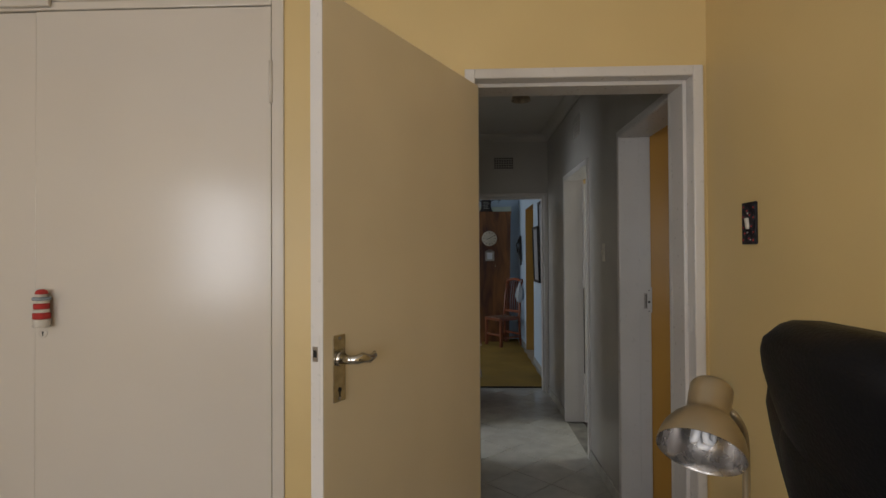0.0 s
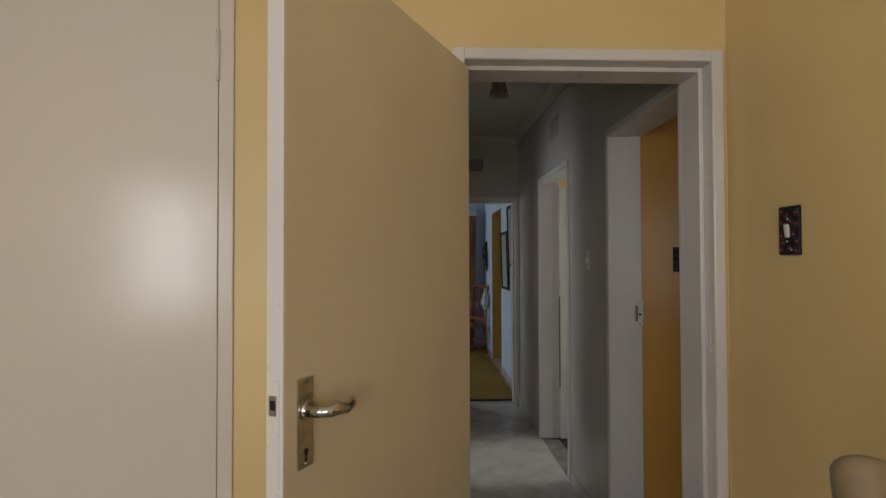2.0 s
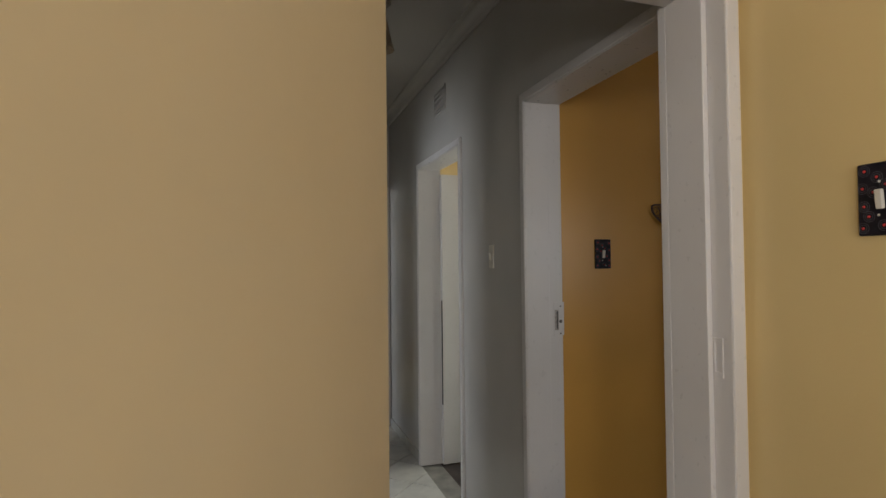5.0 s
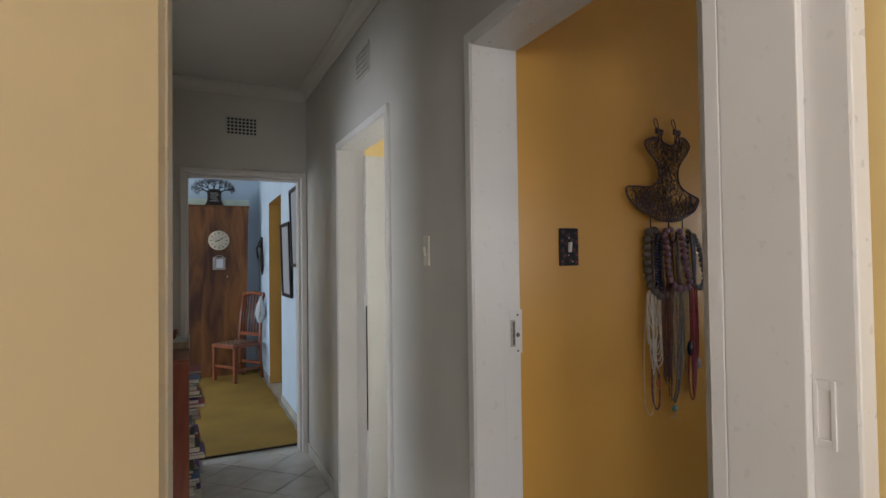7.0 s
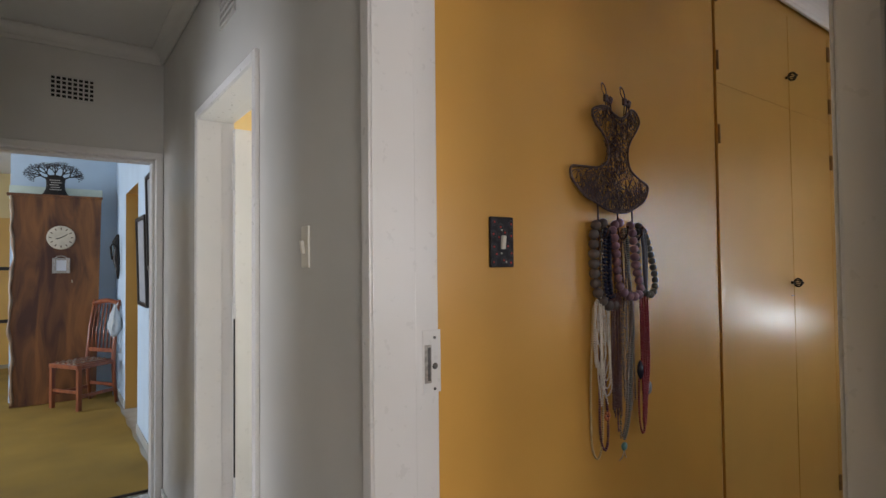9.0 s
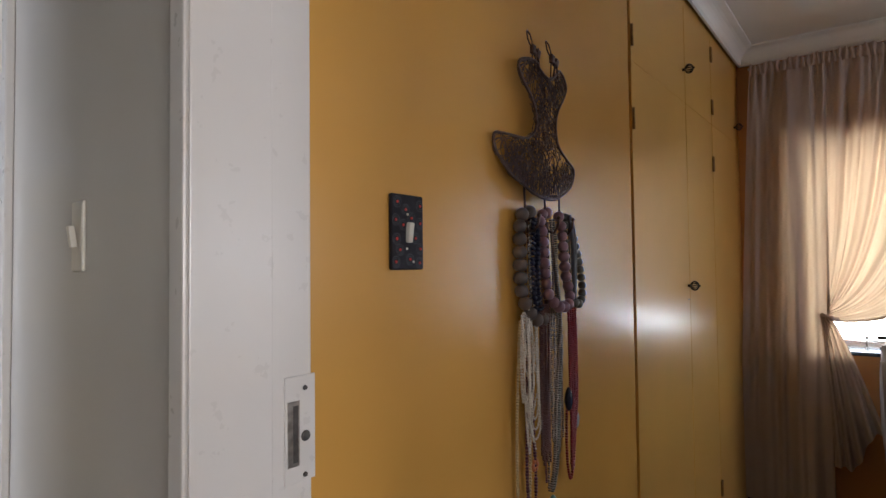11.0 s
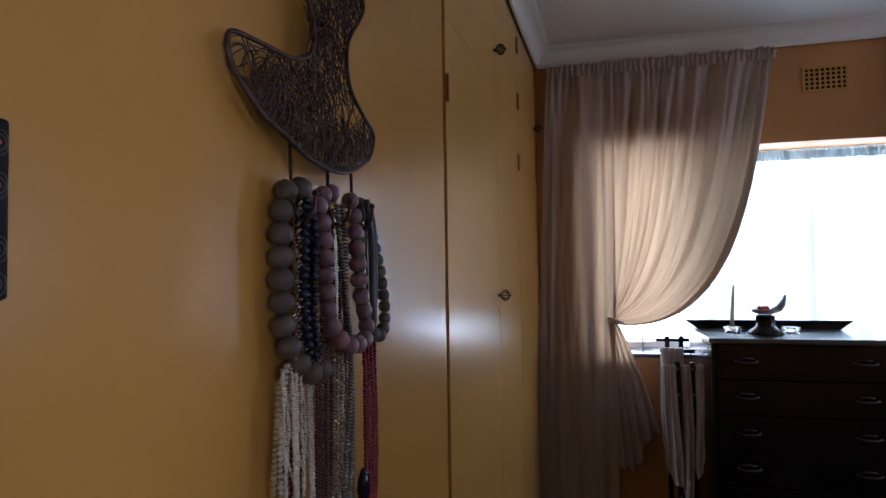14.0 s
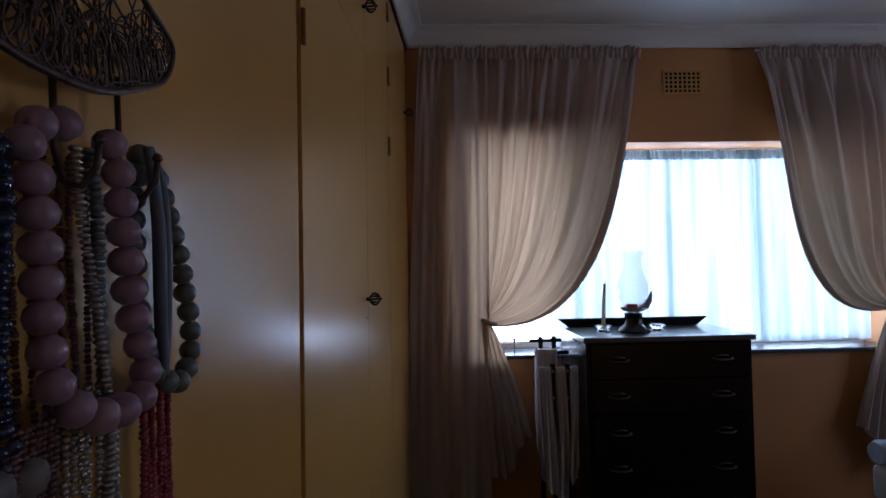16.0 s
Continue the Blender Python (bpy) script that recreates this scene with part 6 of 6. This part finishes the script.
big_beads("necklace", [(1.785, 3.003, 1.494), (1.776, 3.002, 1.462), (1.772, 3.002, 1.412), (1.775, 3.000, 1.362), (1.782, 2.998, 1.324), (1.797, 2.994, 1.292), (1.826, 2.992, 1.281), (1.851, 2.994, 1.297), (1.862, 2.998, 1.330), (1.859, 3.002, 1.366), (1.853, 3.006, 1.406), (1.843, 3.010, 1.446), (1.822, 3.010, 1.480)], 0.0113, B_GREEN, "grey green round bead necklace", squash=0.9)
# fine strands in front
small_beads("necklace", [[(1.613, 2.998, 1.484), (1.598, 2.996, 1.464), (1.594, 2.996, 1.410), (1.595, 2.996, 1.356), (1.596, 2.994, 1.297)], [(1.624, 3.000, 1.487), (1.608, 2.998, 1.462), (1.604, 2.998, 1.399), (1.607, 2.998, 1.334), (1.608, 2.996, 1.285)]], 0.0030, B_SILVER, "fine silver bead strands", jitter=0.0016)
small_beads("necklace", [[(1.609, 2.992, 1.480), (1.604, 2.990, 1.442), (1.600, 2.990, 1.377), (1.605, 2.990, 1.313), (1.615, 2.990, 1.274)], [(1.626, 2.996, 1.478), (1.629, 2.992, 1.443), (1.627, 2.992, 1.377), (1.626, 2.990, 1.311), (1.639, 2.990, 1.275)], [(1.616, 3.002, 1.480), (1.618, 3.000, 1.42), (1.616, 3.000, 1.35), (1.620, 2.998, 1.29)], [(1.640, 3.003, 1.472), (1.640, 3.001, 1.42), (1.638, 3.001, 1.35), (1.637, 2.998, 1.29)], [(1.632, 3.002, 1.477), (1.630, 2.998, 1.432), (1.628, 2.998, 1.366), (1.627, 2.996, 1.305), (1.630, 2.992, 1.267)]], 0.0068, B_NAVY, "dark blue faceted crystal necklace", jitter=0.0012)
small_beads("necklace", [[(1.696, 2.996, 1.482), (1.700, 2.994, 1.43), (1.712, 2.994, 1.38), (1.722, 2.994, 1.326), (1.733, 2.995, 1.241), (1.716, 2.999, 1.086), (1.705, 3.001, 0.931), (1.689, 3.003, 0.867)]], 0.0050, B_CRYSTAL, "smoky crystal and silver bead strand", squash=0.5)
small_beads("necklace", [[(1.716, 3.0, 1.484), (1.724, 2.999, 1.433), (1.726, 2.999, 1.358), (1.732, 2.998, 1.294), (1.739, 2.997, 1.189), (1.728, 3.001, 1.035), (1.717, 3.002, 0.912), (1.694, 3.003, 0.857)]], 0.0062, B_GREEN, "flat grey green disc bead strand", squash=0.45)
small_beads("necklace", [[(1.692, 3.001, 1.275), (1.690, 3.001, 1.140), (1.684, 3.003, 0.985), (1.679, 3.003, 0.867)], [(1.732, 3.001, 1.275), (1.735, 3.003, 1.141), (1.726, 3.003, 0.986), (1.707, 3.003, 0.882)]], 0.0034, B_CRYSTAL, "long smoky crystal strands", jitter=0.001)
small_beads("necklace", [[(1.677, 3.002, 1.296), (1.672, 3.003, 1.141), (1.667, 3.004, 0.987), (1.671, 3.004, 0.884)]], 0.003, B_PURPLE, "thin dark purple bead strand")
bp = []
for k in range(9):
    x0 = 1.630 + 0.0050 * k
    bp.append([(x0, 2.99, 1.29), (x0 + 0.004 * math.sin(k * 2.0), 2.992, 1.18), (x0 - 0.003 * math.sin(k), 2.992, 1.06), (x0 + 0.004, 2.994, 0.96 - 0.012 * (k % 3))])
for k in range(11):
    x0 = 1.603 + 0.0135 * k
    bp.append([(x0, 3.012, 1.478), (x0 + 0.003 * math.sin(k * 3), 3.01, 1.40), (x0 + 0.004, 3.01, 1.31), (x0 + 0.002, 3.008, 1.25)])
small_beads("necklace", bp, 0.0030, B_BROWN, "dark brown red bead strands hanging behind", gap=0.9, jitter=0.0006)
cp = []
for k in range(8):
    x0 = 1.699 + 0.0064 * k
    cp.append([(x0, 2.999 + 0.004 * (k % 2), 1.30), (x0 + 0.004 * math.sin(k * 1.7), 3.000, 1.20), (x0 - 0.003 * math.cos(k), 3.001, 1.08), (x0 * 0.7 + 1.710 * 0.3, 3.002, 0.97 - 0.010 * (k % 4))])
small_beads("necklace", cp[::2], 0.0030, B_CRYSTAL, "bunch of smoky crystal strands", gap=0.95, jitter=0.0010)
small_beads("necklace", cp[1::2], 0.0028, B_SILVER, "bunch of silver and crystal strands", gap=1.0, jitter=0.0012)
# white strands
wp = []
for k in range(9):
    x0 = 1.564 + 0.0062 * k
    wob = 0.009 * math.sin(k * 2.1)
    zb = 1.015 + 0.020 * (k % 4)
    wp.append([(x0, 2.998 + 0.004 * (k % 3), 1.27), (x0 - 0.003 + wob, 2.994 + 0.004 * (k % 3), 1.20), (x0 + 0.004 - wob, 2.996, 1.12 + 0.01 * (k % 2)), (x0 * 0.6 + 1.592 * 0.4 + wob * 0.6, 2.998, zb + 0.03), (x0 * 0.4 + 1.605 * 0.6 - wob, 3.0, zb - 0.04)])
for k in range(3):
    xa, xb, zc = 1.583 + 0.003 * k, 1.628 - 0.005 * k, 1.002 + 0.022 * k
    wp.append([(xa, 2.995, zc + 0.24), (xa - 0.002, 2.993, zc + 0.12), (xa, 2.993, zc + 0.03), ((xa + xb) / 2, 2.992, zc), (xb, 2.993, zc + 0.03), (xb - 0.001, 2.995, zc + 0.12), (xb - 0.003, 2.997, zc + 0.25)])
small_beads("necklace", wp, 0.0024, B_WHITE, "white seed bead necklace of many strands", gap=0.85, jitter=0.0007)
small_beads("necklace", [[(1.578, 3.001, 1.275), (1.566, 3.001, 1.212), (1.564, 3.001, 1.139), (1.570, 3.001, 1.088)]], 0.0042, B_WHITE, "white pearl bead strand hanging behind")
small_beads("necklace", [[(1.568, 3.006, 1.257), (1.556, 3.005, 1.143), (1.549, 3.005, 1.039), (1.546, 3.004, 0.935), (1.550, 3.004, 0.863), (1.568, 3.004, 0.830), (1.584, 3.004, 0.839), (1.595, 3.004, 0.884), (1.601, 3.004, 0.987), (1.606, 3.005, 1.194)]], 0.0040, B_CREAM, "long cream yellow bead loop")
small_beads("necklace", [[(1.596, 3.003, 1.255), (1.589, 3.003, 1.089), (1.582, 3.002, 0.964), (1.586, 3.002, 0.881), (1.603, 3.002, 0.847), (1.617, 3.002, 0.870), (1.618, 3.002, 0.943), (1.611, 3.002, 1.037), (1.616, 3.003, 1.193)]], 0.0044, B_PURPLE, "dark purple bead loop")
fl = thing("flower_charm", pose(1.615, 3.001, 0.942), "small orange flower charm on a bead loop", "pendant")
for k in range(6):
    bm = bmesh.new()
    a = k * math.pi / 3
    bmesh.ops.create_icosphere(bm, subdivisions=2, radius=0.006, matrix=pose(0.009 * math.cos(a), 0, 0.009 * math.sin(a)) @ Matrix.Diagonal((1, 0.5, 1, 1)))
    part("petal", bm, bpy.data.materials.get("orange_enamel") or material("orange_enamel", (0.5, 0.14, 0.04), 0.4), fl, smooth=True)
st = thing("stone_pendant", pose(1.692, 3.001, 0.840), "small teal stone pendant at the strands' end", "pendant")
bm = bmesh.new()
bmesh.ops.create_icosphere(bm, subdivisions=2, radius=0.013, matrix=Matrix.Diagonal((1, 0.5, 1, 1)))
part("stone", bm, material("teal_stone", (0.10, 0.24, 0.23), 0.3), st, smooth=True)
bm = bmesh.new()
tube(bm, [(-0.002, 0, -0.013), (-0.010, 0, -0.03), (-0.024, 0, -0.036)], 0.0012, 5)
tube(bm, [(0.0, 0, -0.013), (0.004, 0, -0.03), (0.010, 0, -0.034)], 0.0012, 5)
part("tassel", bm, M_STEEL, st)
# red strands
rp = []
for k in range(11):
    x0 = 1.775 + 0.0042 * k
    rp.append([(x0, 2.994 + 0.004 * (k % 3), 1.29), (x0 + 0.004 * math.sin(k), 2.994, 1.18), (x0 + 0.003 * math.cos(k * 2), 2.995, 1.07), (x0 * 0.55 + 1.798 * 0.45, 2.997, 0.98), (x0 * 0.3 + 1.793 * 0.7, 3.0, 0.895 - 0.006 * (k % 4))])
small_beads("necklace", rp, 0.0034, B_RED, "crimson bead necklace of many strands", gap=0.85, jitter=0.0006)
small_beads("necklace", [[(1.777, 3.004, 1.039), (1.773, 3.004, 0.956), (1.777, 3.004, 0.894), (1.791, 3.004, 0.859), (1.805, 3.004, 0.889), (1.809, 3.004, 0.956), (1.804, 3.004, 1.039)]], 0.0042, B_RED, "hanging crimson bead loop")
small_beads("necklace", [[(1.752, 3.003, 1.276), (1.752, 3.003, 1.090), (1.756, 3.004, 0.966)]], 0.0032, B_CRYSTAL, "short smoky crystal strand")
pd = thing("black_pendant", pose(1.773, 2.997, 1.055), "long black drop pendant among the strands", "pendant")
bm = bmesh.new()
lathe(bm, [(0, -0.03), (0.007, -0.022), (0.011, -0.005), (0.009, 0.012), (0.004, 0.026), (0, 0.03)], 14)
part("drop", bm, B_NAVY, pd)
dk = thing("disc_pendant", pose(1.822, 3.002, 0.994), "oval grey disc pendant on a dark cord", "pendant")
bm = bmesh.new()
lathe(bm, [(0, -0.003), (0.013, -0.003), (0.0145, 0), (0.013, 0.003), (0, 0.003)], 24, pose(0, 0, 0, 90, 0, 0) @ Matrix.Diagonal((1, 1.45, 1, 1)))
part("disc", bm, bead_mat("grey_stone", (0.22, 0.22, 0.23)), dk)
bm = bmesh.new()
tube(bm, [(-0.002, 0, 0.02), (-0.004, 0, 0.15), (-0.006, 0.004, 0.30), (-0.006, 0.008, 0.485)], 0.0022, 6)
part("cord", bm, M_BLACK, dk)
cd = thing("cloth_cord", pose(0, 0, 0), "grey blue cloth cord loops over the hook", "necklace")
for dx, r in ((0.0, 0.006), (0.011, 0.005)):
    bm = bmesh.new()
    pts = along([(1.766 + dx * 0.3, 2.984, 1.498), (1.772 + dx, 2.982, 1.47), (1.780 + dx, 2.982, 1.42), (1.786 + dx * 0.8, 2.984, 1.35), (1.796, 2.986, 1.292)], 0.008)
    tube(bm, pts, [r * (0.35 + 0.65 * math.sin(math.pi * min(1, 0.12 + k / len(pts) * 0.85)) ** 0.6) for k in range(len(pts))], 8)
    part("cord", bm, B_GREY, cd)

# ---- floor tiles of the passage ----
TILE, JOINT = 0.285, 0.006
tiles_in = bpy.data.objects["floor_passage"]
ca = math.cos(radians(45))


def clip(poly, fn):
    out = []
    for i in range(len(poly)):
        a, b = poly[i], poly[(i + 1) % len(poly)]
        fa, fb = fn(a), fn(b)
        if fa >= 0:
            out.append(a)
        if (fa >= 0) != (fb >= 0):
            t = fa / (fa - fb)
            out.append((a[0] + (b[0] - a[0]) * t, a[1] + (b[1] - a[1]) * t))
    return out


X0, X1, Y0, Y1 = -0.137, 0.862, 2.0, 5.66
ox, oy = 0.528, 3.775
for i in range(-12, 14):
    for j in range(-12, 14):
        h = (TILE - JOINT) / 2
        cx, cy = (i + 0.5) * TILE, (j + 0.5) * TILE
        poly = [(ox + (u - v) * ca, oy + (u + v) * ca) for u, v in ((cx - h, cy - h), (cx + h, cy - h), (cx + h, cy + h), (cx - h, cy + h))]
        for fn in (lambda p: p[0] - X0, lambda p: X1 - p[0], lambda p: p[1] - Y0, lambda p: Y1 - p[1]):
            poly = clip(poly, fn) if poly else poly
        if len(poly) < 3:
            continue
        bm = bmesh.new()
        lo = [bm.verts.new((x, y, -0.007)) for x, y in poly]
        gx, gy = sum(p[0] for p in poly) / len(poly), sum(p[1] for p in poly) / len(poly)
        dz = random.uniform(-0.0006, 0.0006)
        hi = [bm.verts.new((x + (gx - x) * 0.006, y + (gy - y) * 0.006, dz)) for x, y in poly]
        bm.faces.new(hi)
        for k in range(len(poly)):
            bm.faces.new((lo[k], lo[(k + 1) % len(poly)], hi[(k + 1) % len(poly)], hi[k]))
        part("tile", bm, M_TILE, tiles_in)
